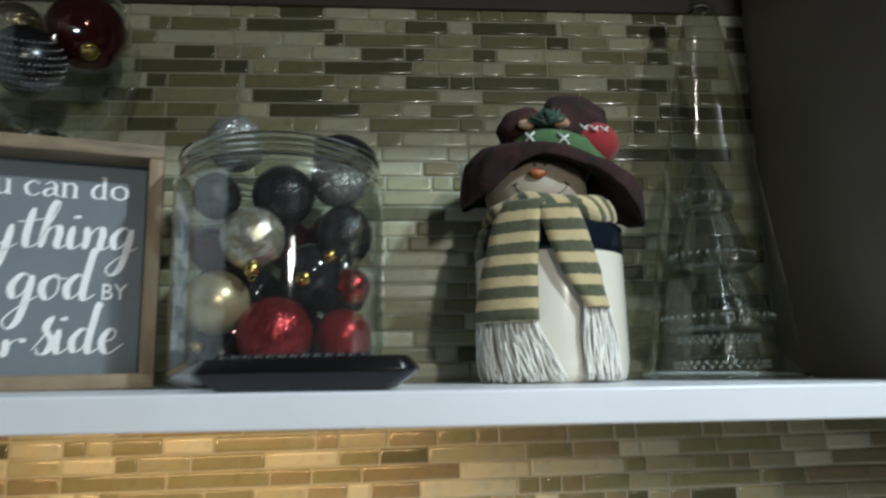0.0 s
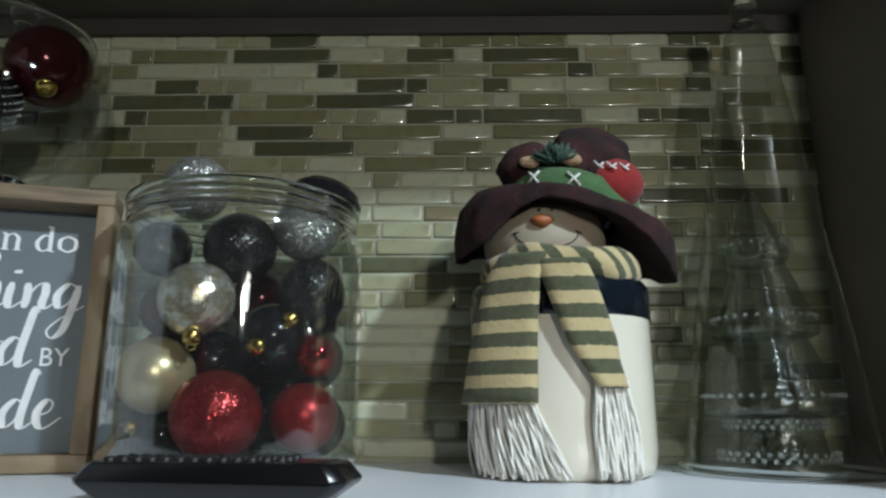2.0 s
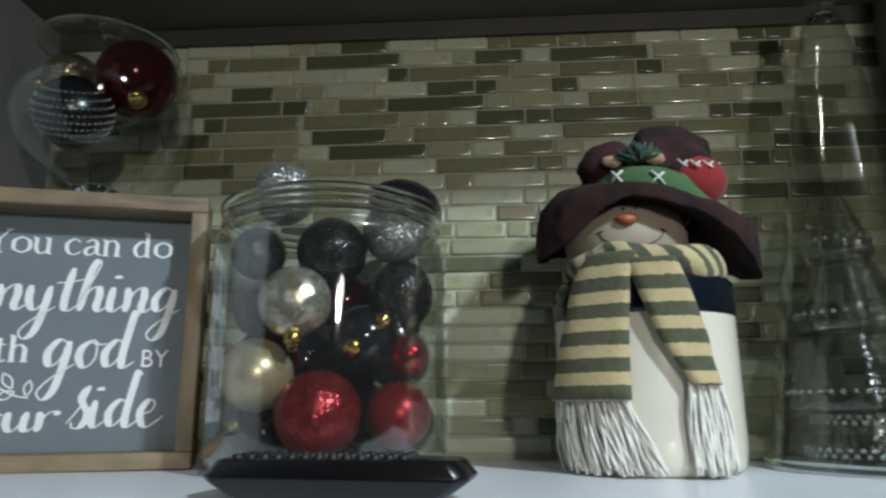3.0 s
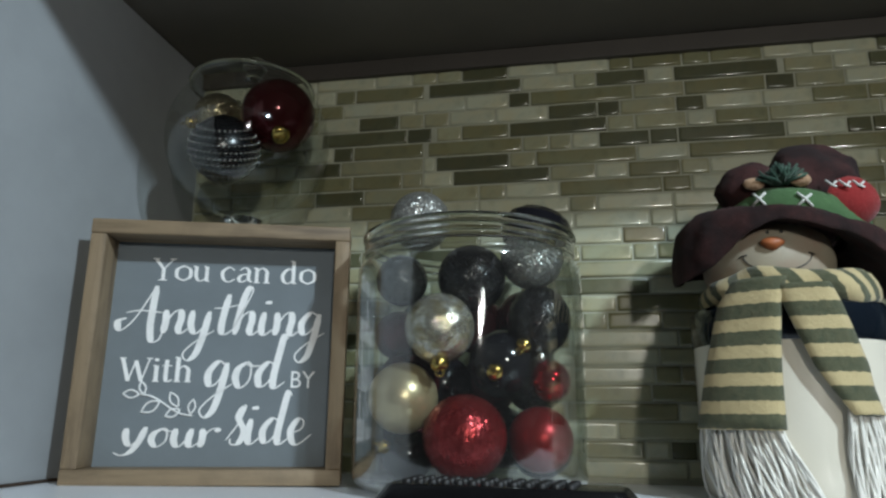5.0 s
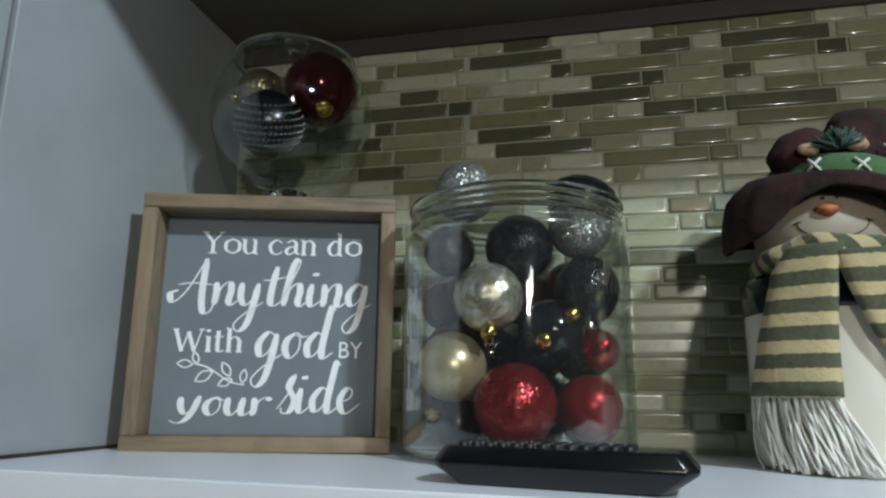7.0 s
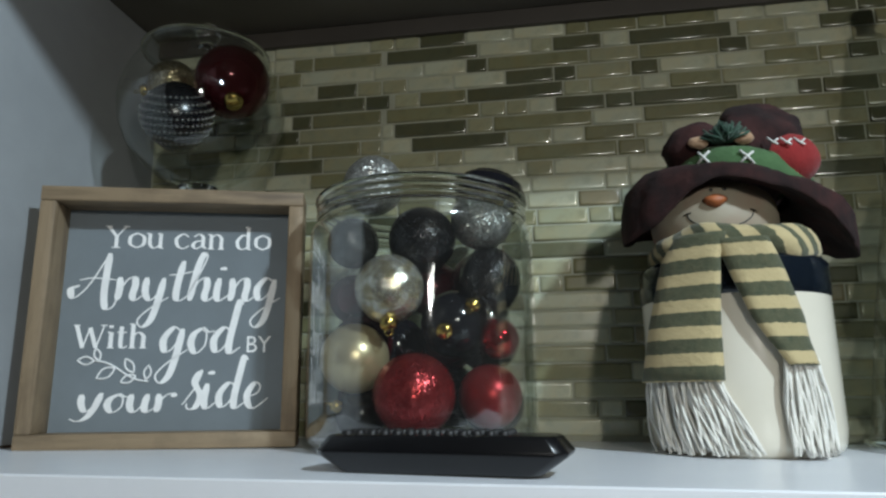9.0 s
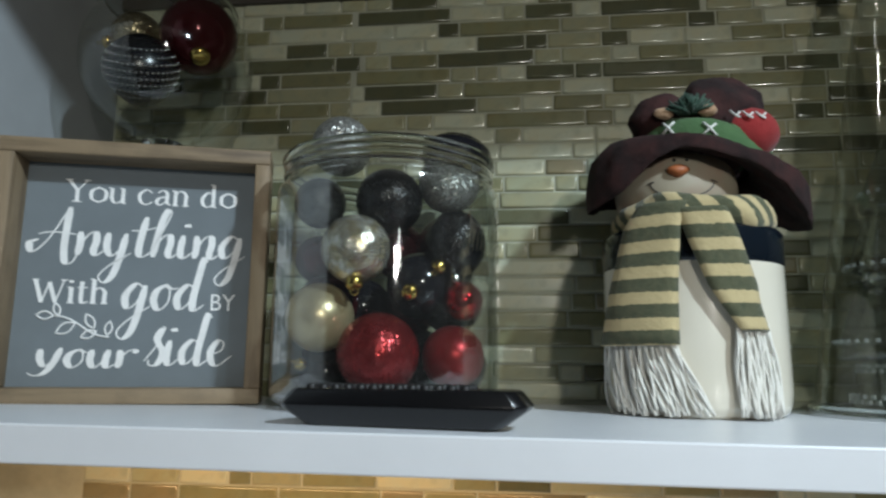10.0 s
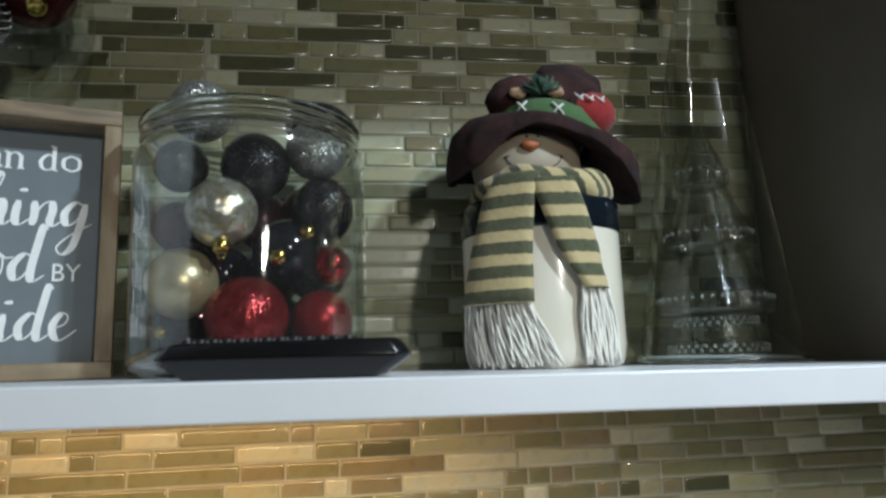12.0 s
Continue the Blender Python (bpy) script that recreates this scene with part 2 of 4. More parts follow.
def box(x0, x1, y0, y1, z0, z1, bevel=0.0, segments=2):
    bm = bmesh.new()
    bmesh.ops.create_cube(bm, size=1)
    bmesh.ops.scale(bm, vec=(x1 - x0, y1 - y0, z1 - z0), verts=bm.verts)
    bmesh.ops.translate(bm, vec=((x0 + x1) / 2, (y0 + y1) / 2, (z0 + z1) / 2), verts=bm.verts)
    if bevel:
        bmesh.ops.bevel(bm, geom=bm.edges[:], offset=bevel, segments=segments, affect="EDGES", profile=0.5)
    return bm


def lathe(profile, seg=64, closed=False, wobble=None):
    """Turn (radius, height) pairs round z."""
    bm = bmesh.new()
    rings = []
    for r, z in profile:
        if r < 1e-6:
            rings.append([bm.verts.new((0, 0, z))])
        else:
            rings.append([bm.verts.new((r * math.cos(2 * math.pi * i / seg), r * math.sin(2 * math.pi * i / seg), z)) for i in range(seg)])
    pairs = list(zip(rings, rings[1:])) + ([(rings[-1], rings[0])] if closed else [])
    for a, b in pairs:
        for i in range(seg):
            j = (i + 1) % seg
            if len(a) == 1 and len(b) == 1:
                continue
            if len(a) == 1:
                bm.faces.new((a[0], b[j], b[i]))
            elif len(b) == 1:
                bm.faces.new((a[i], a[j], b[0]))
            else:
                bm.faces.new((a[i], a[j], b[j], b[i]))
    return bm


def arc(cx, cz, r, a0, a1, n):
    return [(cx + r * math.cos(radians(a0 + (a1 - a0) * i / n)), cz + r * math.sin(radians(a0 + (a1 - a0) * i / n))) for i in range(n + 1)]


def ball(r, centre=(0, 0, 0), scale=(1, 1, 1), u=40, v=24):
    bm = bmesh.new()
    bmesh.ops.create_uvsphere(bm, u_segments=u, v_segments=v, radius=r)
    bmesh.ops.scale(bm, vec=scale, verts=bm.verts)
    bmesh.ops.translate(bm, vec=centre, verts=bm.verts)
    return bm


def tube(bm, points, r, sides=6):
    """A round strand along points, added to bm."""
    rings = []
    for i, p in enumerate(points):
        d = (points[min(i + 1, len(points) - 1)] - points[max(i - 1, 0)]).normalized()
        side = d.cross(Vector((0.3, 1, 0.2))).normalized()
        up = side.cross(d)
        rings.append([bm.verts.new(p + r * (math.cos(2 * math.pi * k / sides) * side + math.sin(2 * math.pi * k / sides) * up)) for k in range(sides)])
    for a, b in zip(rings, rings[1:]):
        for k in range(sides):
            bm.faces.new((a[k], a[(k + 1) % sides], b[(k + 1) % sides], b[k]))
    bm.faces.new(rings[0])
    bm.faces.new(list(reversed(rings[-1])))
    return bm


# ---- the niche ----
WALL_Y, SIDE_L, SIDE_R, TOP = 0.75, -0.482, 0.447, 1.932
PITCH, ROW_TOP = 0.0185, 1.9155
FRONT, SHELF_FRONT = 0.445, 0.400


def shelf_z(x):
    """Height of the shelf's top, which hangs a little lower towards its right end."""
    return 1.4495 - 0.010 * x


def structure(name, bm, mat, label, category):
    return tagged(mesh_object(name, bm, mat, False), label, category, kind="structure")


structure("floor", box(-2.6, 2.6, -3.1, 0.9, -0.05, 0), FLOOR, "brown kitchen floor below the cabinets", "floor")
structure("ceiling", box(-2.6, 2.6, -3.1, 0.9, 2.42, 2.47), ROOM, "plain kitchen ceiling high above the shelf", "ceiling")
structure("wall_south", box(-2.6, 2.6, -3.2, -3.1, 0, 2.42), ROOM, "plain painted wall across the kitchen", "wall")
structure("wall_west", box(-2.7, -2.6, -3.1, 0.9, 0, 2.42), ROOM, "plain painted kitchen wall", "wall")
structure("wall_east", box(2.6, 2.7, -3.1, 0.9, 0, 2.42), ROOM, "plain painted kitchen wall", "wall")
wall = structure("wall_north", box(-2.6, 2.6, WALL_Y, 0.85, 0, 2.42), GROUT, "wall behind the shelf with pale grout between glass mosaic tiles", "wall")
structure("wall_side_left", box(SIDE_L - 0.02, SIDE_L, FRONT - 0.035, WALL_Y, 1.42, TOP, 0.0012), PANEL, "light grey painted side panel of the niche", "side panel")
structure("wall_side_left_front", box(SIDE_L - 0.32, SIDE_L - 0.002, FRONT - 0.20, FRONT - 0.038, 1.42, 2.42, 0.002), PANEL, "light grey tall cabinet beside the niche", "cabinet side")
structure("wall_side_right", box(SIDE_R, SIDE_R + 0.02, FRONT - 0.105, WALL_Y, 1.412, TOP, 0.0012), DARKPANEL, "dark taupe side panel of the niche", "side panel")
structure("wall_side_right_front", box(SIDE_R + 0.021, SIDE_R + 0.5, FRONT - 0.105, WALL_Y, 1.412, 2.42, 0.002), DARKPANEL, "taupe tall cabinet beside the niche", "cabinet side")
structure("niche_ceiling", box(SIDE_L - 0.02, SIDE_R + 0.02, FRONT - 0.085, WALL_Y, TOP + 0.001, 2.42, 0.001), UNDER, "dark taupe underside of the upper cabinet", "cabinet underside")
structure("trim", box(SIDE_L + 0.001, SIDE_R - 0.001, WALL_Y - 0.009, WALL_Y - 0.0005, 1.9110, TOP, 0.001), SHADED_STRIP, "narrow strip above the tiles, shade put into its dark brown", "trim")

shelf = structure("shelf", box(-0.464, 0.464, SHELF_FRONT, WALL_Y - 0.004, -0.0228, 0, 0.0012), WHITE, "white laminate shelf board with a square front edge", "shelf")
shelf.matrix_world = Matrix.Translation((-0.0175, 0, shelf_z(-0.0175))) @ Matrix.Rotation(0.010, 4, "Y")
structure("trim_seam", box(SIDE_L + 0.0005, SIDE_L + 0.004, FRONT + 0.004, WALL_Y - 0.004, 1.4545, 1.4570), FRAME_DARK, "dark brown seam where the shelf meets the side panel", "seam")
structure("counter", box(SIDE_L - 0.3, 0.95, 0.12, WALL_Y - 0.004, 0.87, 0.91, 0.003), WHITE, "pale kitchen counter below the shelf", "counter")

# ---- sign ----
sign = thing("box_sign", "square wooden box sign with grey board and white lettering", "sign", pose(-0.3554, 0.614, shelf_z(-0.3554), 0, 0, 16.5))
W, H, DEEP, EDGE = 0.2313, 0.2306, 0.038, 0.0135
part("board", box(-W / 2 + 0.004, W / 2 - 0.004, -0.004, 0.0, 0.006, H - 0.006), BOARD, sign, "matt slate grey board", False)
part("frame_rail", box(-W / 2, W / 2, -DEEP, 0.002, 0, EDGE, 0.0012), WOOD_H, sign)
part("frame_rail", box(-W / 2, W / 2, -DEEP, 0.002, H - EDGE, H, 0.0012), WOOD_H, sign)
part("frame_stile", box(-W / 2, -W / 2 + EDGE, -DEEP + 0.0006, 0.0014, EDGE, H - EDGE, 0.0012), WOOD_V, sign)
part("frame_stile", box(W / 2 - EDGE, W / 2, -DEEP + 0.0006, 0.0014, EDGE, H - EDGE, 0.0012), WOOD_V, sign)


def fit_letters(meshes, u0, u1, v0, v1):
    """Set the letters of a word on the sign's board, filling the box from u0 to u1 and v0 to v1 (shares of the board)."""
    cos = []
    for me in meshes:
        co = np.empty(len(me.vertices) * 3)
        me.vertices.foreach_get("co", co)
        cos.append(co.reshape(-1, 3))
    lo, hi = np.concatenate(cos).min(0), np.concatenate(cos).max(0)
    iw, ih = W - 2 * EDGE, H - 2 * EDGE
    for me, co in zip(meshes, cos):
        q = (co - lo) / np.maximum(hi - lo, 1e-9)
        out = np.stack([-iw / 2 + iw * (u0 + (u1 - u0) * q[:, 0]), -0.0042 - 0.0006 * q[:, 2], EDGE + ih * (v0 + (v1 - v0) * q[:, 1])], 1)
        me.vertices.foreach_set("co", out.ravel())
        me.materials.clear()
        me.materials.append(LETTER)
        ob = new("letter", me)
        ob.parent = sign


def text_mesh(text, weight):
    curve = bpy.data.curves.new("letter", "FONT")
    curve.body, curve.offset, curve.extrude, curve.resolution_u = text, weight, 0.01, 4
    tmp = new("letter", curve)
    bpy.context.view_layer.update()
    me = bpy.data.meshes.new_from_object(tmp.evaluated_get(bpy.context.evaluated_depsgraph_get()))
    bpy.data.objects.remove(tmp)
    return me


def lettering(text, u0, u1, v0, v1, weight=0.0):
    """A printed word in the built-in font, letter by letter."""
    meshes = []
    for k, c in enumerate(text):
        if c == " ":
            continue
        whole = max(v.co.x for v in text_mesh(text[:k + 1], weight).vertices)
        me = text_mesh(c, weight)
        shift = whole - max(v.co.x for v in me.vertices)
        for v in me.vertices:
            v.co.x += shift
        meshes.append(me)
    fit_letters(meshes, u0, u1, v0, v1)


BOWL = ((0.52, 0.88), (0.28, 1.02), (0.02, 0.55), (0.14, 0.06), (0.40, 0.28), (0.55, 0.95))
LOOP = ((0.57, 0.97), (0.52, 0.0), (0.40, -0.85), (0.16, -1.15), (-0.02, -0.85), (0.30, -0.35), (0.85, 0.15))
ARCH = ((0.06, 0.30), (0.24, 0.85), (0.46, 1.0), (0.55, 0.65), (0.52, 0.20), (0.64, 0.0), (0.85, 0.22))
# pen strokes of the brush script: advance, then the strokes
SCRIPT = {}
SCRIPT["A"] = (1.45, ((0.20, 0.62), (-0.05, 0.45), (0.10, 0.08), (0.50, 0.65), (0.95, 2.05)), ((0.95, 2.05), (0.98, 1.2), (1.04, 0.25), (1.18, -0.35), (1.40, -0.30), (1.50, 0.10)), ((0.15, 0.85), (0.60, 0.95), (1.35, 0.88)))
SCRIPT["n"] = (0.88, ((0.0, 1.0), (0.06, 0.5), (0.05, 0.0)), ARCH)
SCRIPT["y"] = (0.88, ((0.0, 1.0), (0.04, 0.35), (0.24, 0.0), (0.48, 0.35), (0.58, 1.0)), LOOP)
SCRIPT["j"] = (0.88, ((0.0, 1.0), (0.06, 0.45), (0.26, 0.05), (0.50, 0.5), (0.62, 1.08)), ((0.62, 1.08), (0.50, 0.25), (0.30, -0.30), (0.02, -0.45), (-0.22, -0.30)))
SCRIPT["t"] = (0.62, ((0.24, 1.75), (0.18, 0.8), (0.20, 0.15), (0.36, 0.0), (0.62, 0.25)), ((-0.18, 1.12), (0.20, 1.16), (0.62, 1.30)))
SCRIPT["h"] = (0.88, ((-0.05, 0.2), (0.25, 1.3), (0.38, 1.95), (0.26, 2.1), (0.14, 1.6), (0.08, 0.8), (0.05, 0.0)), ARCH)
SCRIPT["i"] = (0.48, ((0.04, 1.0), (0.03, 0.3), (0.16, 0.0), (0.45, 0.28)), ((0.10, 1.50), (0.12, 1.42), (0.12, 1.36)))
SCRIPT["g"] = (0.90, BOWL, LOOP)
SCRIPT["o"] = (0.72, ((0.30, 1.0), (0.06, 0.75), (0.02, 0.35), (0.22, 0.0), (0.47, 0.30), (0.46, 0.80), (0.30, 1.0), (0.50, 0.86), (0.74, 0.88)))
SCRIPT["d"] = (0.92, BOWL, ((0.80, 1.95), (0.66, 2.1), (0.58, 1.3), (0.53, 0.4), (0.62, 0.0), (0.92, 0.25)))
SCRIPT["s"] = (0.62, ((-0.05, 0.15), (0.26, 0.8), (0.42, 1.45), (0.34, 1.55)), ((0.34, 1.50), (0.24, 1.05), (0.50, 0.50), (0.38, 0.04), (0.14, 0.0), (0.08, 0.22)))
SCRIPT["e"] = (0.72, ((0.04, 0.45), (0.36, 0.60), (0.42, 0.90), (0.24, 1.02), (0.04, 0.60), (0.12, 0.15), (0.34, 0.0), (0.75, 0.40)))
SCRIPT["u"] = (0.88, ((0.0, 1.0), (0.02, 0.35), (0.20, 0.0), (0.42, 0.40), (0.52, 1.0)), ((0.52, 1.0), (0.50, 0.30), (0.62, 0.0), (0.85, 0.25)))
SCRIPT["r"] = (0.60, ((0.0, 1.0), (0.06, 0.5), (0.05, 0.0)), ((0.06, 0.40), (0.22, 0.88), (0.44, 1.02), (0.54, 0.82)))


SERIF = {}
SERIF["Y"] = (1.15, ((0.05, 1.45), (0.50, 0.75)), ((0.50, 0.75), (0.97, 1.45)), ((0.5, 0.8), (0.5, 0.0)), ((-0.10, 1.45), (0.25, 1.45)), ((0.80, 1.45), (1.12, 1.45)), ((0.28, 0.0), (0.72, 0.0)))
SERIF["o"] = (0.95, ((0.40, 1.0), (0.09, 0.80), (0.03, 0.5), (0.09, 0.20), (0.40, 0.0)), ((0.40, 1.0), (0.71, 0.80), (0.77, 0.5), (0.71, 0.20), (0.40, 0.0)))
SERIF["u"] = (0.98, ((-0.08, 1.0), (0.10, 1.0)), ((0.10, 1.0), (0.10, 0.35), (0.24, 0.03), (0.45, 0.05), (0.65, 0.30)), ((0.65, 1.0), (0.65, 0.0)), ((0.48, 1.0), (0.65, 1.0)), ((0.65, 0.0), (0.82, 0.0)))
SERIF["c"] = (0.85, ((0.68, 0.80), (0.40, 1.0), (0.09, 0.75), (0.04, 0.45), (0.16, 0.10), (0.42, 0.0), (0.70, 0.20)),)
SERIF["a"] = (0.90, ((0.10, 0.82), (0.35, 1.0), (0.57, 0.80), (0.58, 0.20), (0.76, 0.02)), ((0.58, 0.58), (0.20, 0.48), (0.06, 0.22), (0.22, 0.0), (0.58, 0.25)))
SERIF["n"] = (0.98, ((-0.08, 1.0), (0.10, 1.0)), ((0.10, 1.0), (0.10, 0.0)), ((-0.05, 0.0), (0.27, 0.0)), ((0.10, 0.75), (0.38, 1.0), (0.62, 0.78), (0.63, 0.40), (0.63, 0.0)), ((0.47, 0.0), (0.80, 0.0)))
SERIF["d"] = (1.0, ((0.60, 0.85), (0.35, 1.0), (0.06, 0.60), (0.11, 0.15), (0.35, 0.0), (0.60, 0.20)), ((0.62, 1.55), (0.62, 0.0)), ((0.44, 1.55), (0.62, 1.55)), ((0.62, 0.0), (0.80, 0.0)))
SERIF["W"] = (1.60, ((0.0, 1.45), (0.36, 0.0)), ((0.36, 0.0), (0.66, 1.30)), ((0.66, 1.30), (1.0, 0.0)), ((1.0, 0.0), (1.34, 1.45)), ((-0.14, 1.45), (0.18, 1.45)), ((1.18, 1.45), (1.50, 1.45)))
SERIF["i"] = (0.45, ((-0.08, 1.0), (0.10, 1.0)), ((0.10, 1.0), (0.10, 0.0)), ((-0.07, 0.0), (0.27, 0.0)), ((0.08, 1.46), (0.08, 1.28)))
SERIF["t"] = (0.60, ((0.14, 1.38), (0.13, 0.20), (0.26, 0.0), (0.46, 0.12)), ((-0.08, 1.0), (0.42, 1.0)))
SERIF["h"] = (0.98, ((-0.08, 1.55), (0.10, 1.55)), ((0.10, 1.55), (0.10, 0.0)), ((-0.05, 0.0), (0.27, 0.0)), ((0.10, 0.75), (0.38, 1.0), (0.62, 0.78), (0.63, 0.40), (0.63, 0.0)), ((0.47, 0.0), (0.80, 0.0)))


def glide(points, n=9):
    """A smooth line through points."""
    p = [Vector(a) for a in points]
    p = [2 * p[0] - p[1]] + p + [2 * p[-1] - p[-2]]
    out = []
    for a, b, c, d in zip(p, p[1:], p[2:], p[3:]):
        for k in range(n):
            t = k / n
            out.append(0.5 * (2 * b + (c - a) * t + (2 * a - 5 * b + 4 * c - d) * t * t + (3 * b - a - 3 * c + d) * t ** 3))
    return out + [p[-2]]


def brush_word(text, u0, u1, v0, v1, thin=0.055, thick=0.235, glyphs=SCRIPT, slant=0.10, taper=0.45):
    """A word in pen strokes: thin upstrokes, heavy downstrokes."""
    meshes, x0, level = [], 0.0, 0
    for c in text:
        if c == " ":
            x0 += 0.45
            continue
        advance, *strokes = glyphs[c]
        verts, faces = [], []
        for stroke in strokes:
            line = glide(stroke)
            level = (level + 1) % 9
            base = len(verts)
            for i, p in enumerate(line):
                d = (line[min(i + 1, len(line) - 1)] - line[max(i - 1, 0)]).normalized()
                w = thin + (thick - thin) * max(0.0, -d.y) ** 1.6
                w *= 1 - taper + taper * min(1, i / 3, (len(line) - 1 - i) / 3)
                side = Vector((-d.y, d.x)) * w / 2
                for q in (p + side, p - side):
                    verts.append((q.x + x0 + slant * q.y, q.y, 0.02 + 0.004 * level))
                    verts.append((q.x + x0 + slant * q.y, q.y, 0.0))
            for i in range(len(line) - 1):
                a = base + 4 * i
                faces += [(a, a + 2, a + 6, a + 4), (a, a + 4, a + 5, a + 1), (a + 2, a + 3, a + 7, a + 6)]
        me = bpy.data.meshes.new("letter")
        me.from_pydata(verts, [], faces)
        meshes.append(me)
        x0 += advance
    fit_letters(meshes, u0, u1, v0, v1)


brush_word("You can do", 0.160, 0.910, 0.822, 0.935, 0.075, 0.19, SERIF, 0.0, 0.0)
brush_word("Anything", 0.020, 0.960, 0.455, 0.81)
brush_word("With", 0.065, 0.380, 0.362, 0.475, 0.075, 0.21, SERIF, 0.0, 0.0)
brush_word("god", 0.424, 0.800, 0.205, 0.59)
lettering("BY", 0.820, 0.927, 0.344, 0.418)
brush_word("jour", 0.080, 0.530, 0.045, 0.168)
brush_word("side", 0.550, 0.925, 0.090, 0.335)


def sprig():
    bm = bmesh.new()
    iw, ih = W - 2 * EDGE, H - 2 * EDGE

    def at(u, v):
        return Vector((-iw / 2 + iw * u, -0.0045, EDGE + ih * (v - 0.008)))

    stem = [at(0.165 + 0.235 * k / 10, 0.315 - 0.09 * k / 10 + 0.012 * math.sin(k / 10 * math.pi * 2)) for k in range(11)]
    tube(bm, stem, 0.0009, 5)
    for u, v, ang, size in ((0.165, 0.315, 178, 0.0145), (0.185, 0.315, 108, 0.012), (0.255, 0.285, 212, 0.018), (0.335, 0.262, 122, 0.015), (0.345, 0.250, 205, 0.014), (0.390, 0.232, 82, 0.013)):
        d = Vector((math.cos(radians(ang)), 0, math.sin(radians(ang))))
        s = Vector((-d.z, 0, d.x))
        p = at(u, v)
        loop = [p + d * size * (k / 8) + s * size * 0.24 * math.sin(math.pi * k / 8) for k in range(9)]
        loop += [p + d * size * (k / 8) - s * size * 0.24 * math.sin(math.pi * k / 8) for k in range(7, -1, -1)]
        tube(bm, loop, 0.0009, 5)
    return bm


part("leaf_sprig", sprig(), LETTER, sign, "white painted leaf sprig")

# ---- ornaments ----
JX, JY = -0.123, 0.620


def ornament(label, place, r, mat, cap=None, cap_mat=None, style="", scale=(1, 1, 1), turn=(0, 0, 0), group="ornaments in the jar"):
    """A bauble with its hanger cap; cap is the way that the cap points."""
    if group == "ornaments in the jar" and place[2] < 1.66:
        off = Vector((place[0] - JX, place[1] - JY))
        room = 0.0940 - r * 1.03 * max(scale[0], scale[1])
        if off.length > room:
            off *= room / off.length
            place = (JX + off.x, JY + off.y, place[2])
    root = thing("ornament", label, "ornament", Matrix.LocRotScale(place, Euler([radians(a) for a in turn]), None), group)
    bm = ball(r, (0, 0, 0), scale, *((144, 84) if style == "studded" else (64, 36)))
    if style:
        for v in bm.verts:
            a, t = math.atan2(v.co.y, v.co.x), v.co.normalized().z
            th = math.acos(max(-1, min(1, t)))
            if style == "ribbed":
                k = 1 + 0.012 * math.cos(22 * a + 4 * th) * math.sin(th)
            elif style == "studded":
                k = 1 + 0.018 * math.cos(28 * a) * math.cos(28 * th) * math.sin(th)
            elif style == "banded":
                k = 1 + 0.05 * abs(math.cos(9 * th)) * (0.8 + 0.2 * math.cos(24 * a))
            v.co *= k
    part("bauble", bm, mat, root)
    if cap:
        q = Vector(cap).normalized().to_track_quat("Z", "Y").to_matrix().to_4x4()
        k = r / 0.026
        c = lathe([(0.0, 0.0), (0.0062 * k, 0.0), (0.0066 * k, 0.002), (0.0060 * k, 0.0065), (0.0045 * k, 0.008), (0.0, 0.0082)], 20)
        c2 = bmesh.new()
        tube(c2, [Vector((0.0032 * math.cos(2 * math.pi * j / 12), 0, 0.0105 + 0.0032 * math.sin(2 * math.pi * j / 12))) for j in range(13)], 0.0006, 5)
        for b_ in (c, c2):
            bmesh.ops.transform(b_, matrix=q @ Matrix.Translation((0, 0, r * 0.985)), verts=b_.verts)
        hold = part("cap", c, cap_mat or CAP_GOLD, root, "crimped metal hanger cap")
        part("ring", c2, cap_mat or CAP_GOLD, hold)
    return root


# ---- glass jar with ornaments ----
JZ = shelf_z(JX)
jar = thing("glass_jar", "wide clear glass jar filled with christmas baubles, lid off", "jar", pose(JX, JY, JZ))
wall_profile = [(0.090, 0.004)] + arc(0.0885, 0.015, 0.011, -80, 0, 5) + [(0.0998, 0.05), (0.0998, 0.10), (0.0998, 0.15), (0.0995, 0.176)] + arc(0.0875, 0.183, 0.012, 5, 70, 6) + [(0.0905, 0.1985)]
part("wall", lathe(wall_profile, 96), GLASS, jar, "clear thin glass wall")
part("inner_wall", lathe([(r - 0.0035, z + 0.004 * (z < 0.03)) for r, z in wall_profile], 96), INNER_GLASS, jar, "inner face of the thick glass")
part("base", lathe([(0, 0.001), (0.080, 0.0005), (0.088, 0.003), (0.094, 0.011), (0.088, 0.013), (0.06, 0.010), (0, 0.009)], 96), SOLID, jar, "thick glass base")
rim = [(0.0905, 0.1980)] + arc(0.0918, 0.2012, 0.0034, -70, 70, 6) + arc(0.0918, 0.2078, 0.0034, -70, 70, 6) + arc(0.0924, 0.2145, 0.0042, -70, 170, 10) + [(0.0880, 0.2090), (0.0880, 0.2005)]
part("rim", lathe(rim, 96, True), SOLID, jar, "ringed glass rim")

ornament("champagne satin bauble lying in the glass jar", (-0.175, 0.576, 1.5265), 0.0288, GOLD_MATTE, (0.2, 0.8, 0.5))
ornament("red glitter bauble with swirled ribs in the glass jar", (-0.118, 0.560, 1.4965), 0.0325, RED_GLITTER, (0.4, 0.7, 0.4), CAP_SILVER, "ribbed")
ornament("red satin bauble lying in the glass jar", (-0.053, 0.590, 1.4945), 0.0262, RED_MATTE, (0.1, 0.8, 0.5))
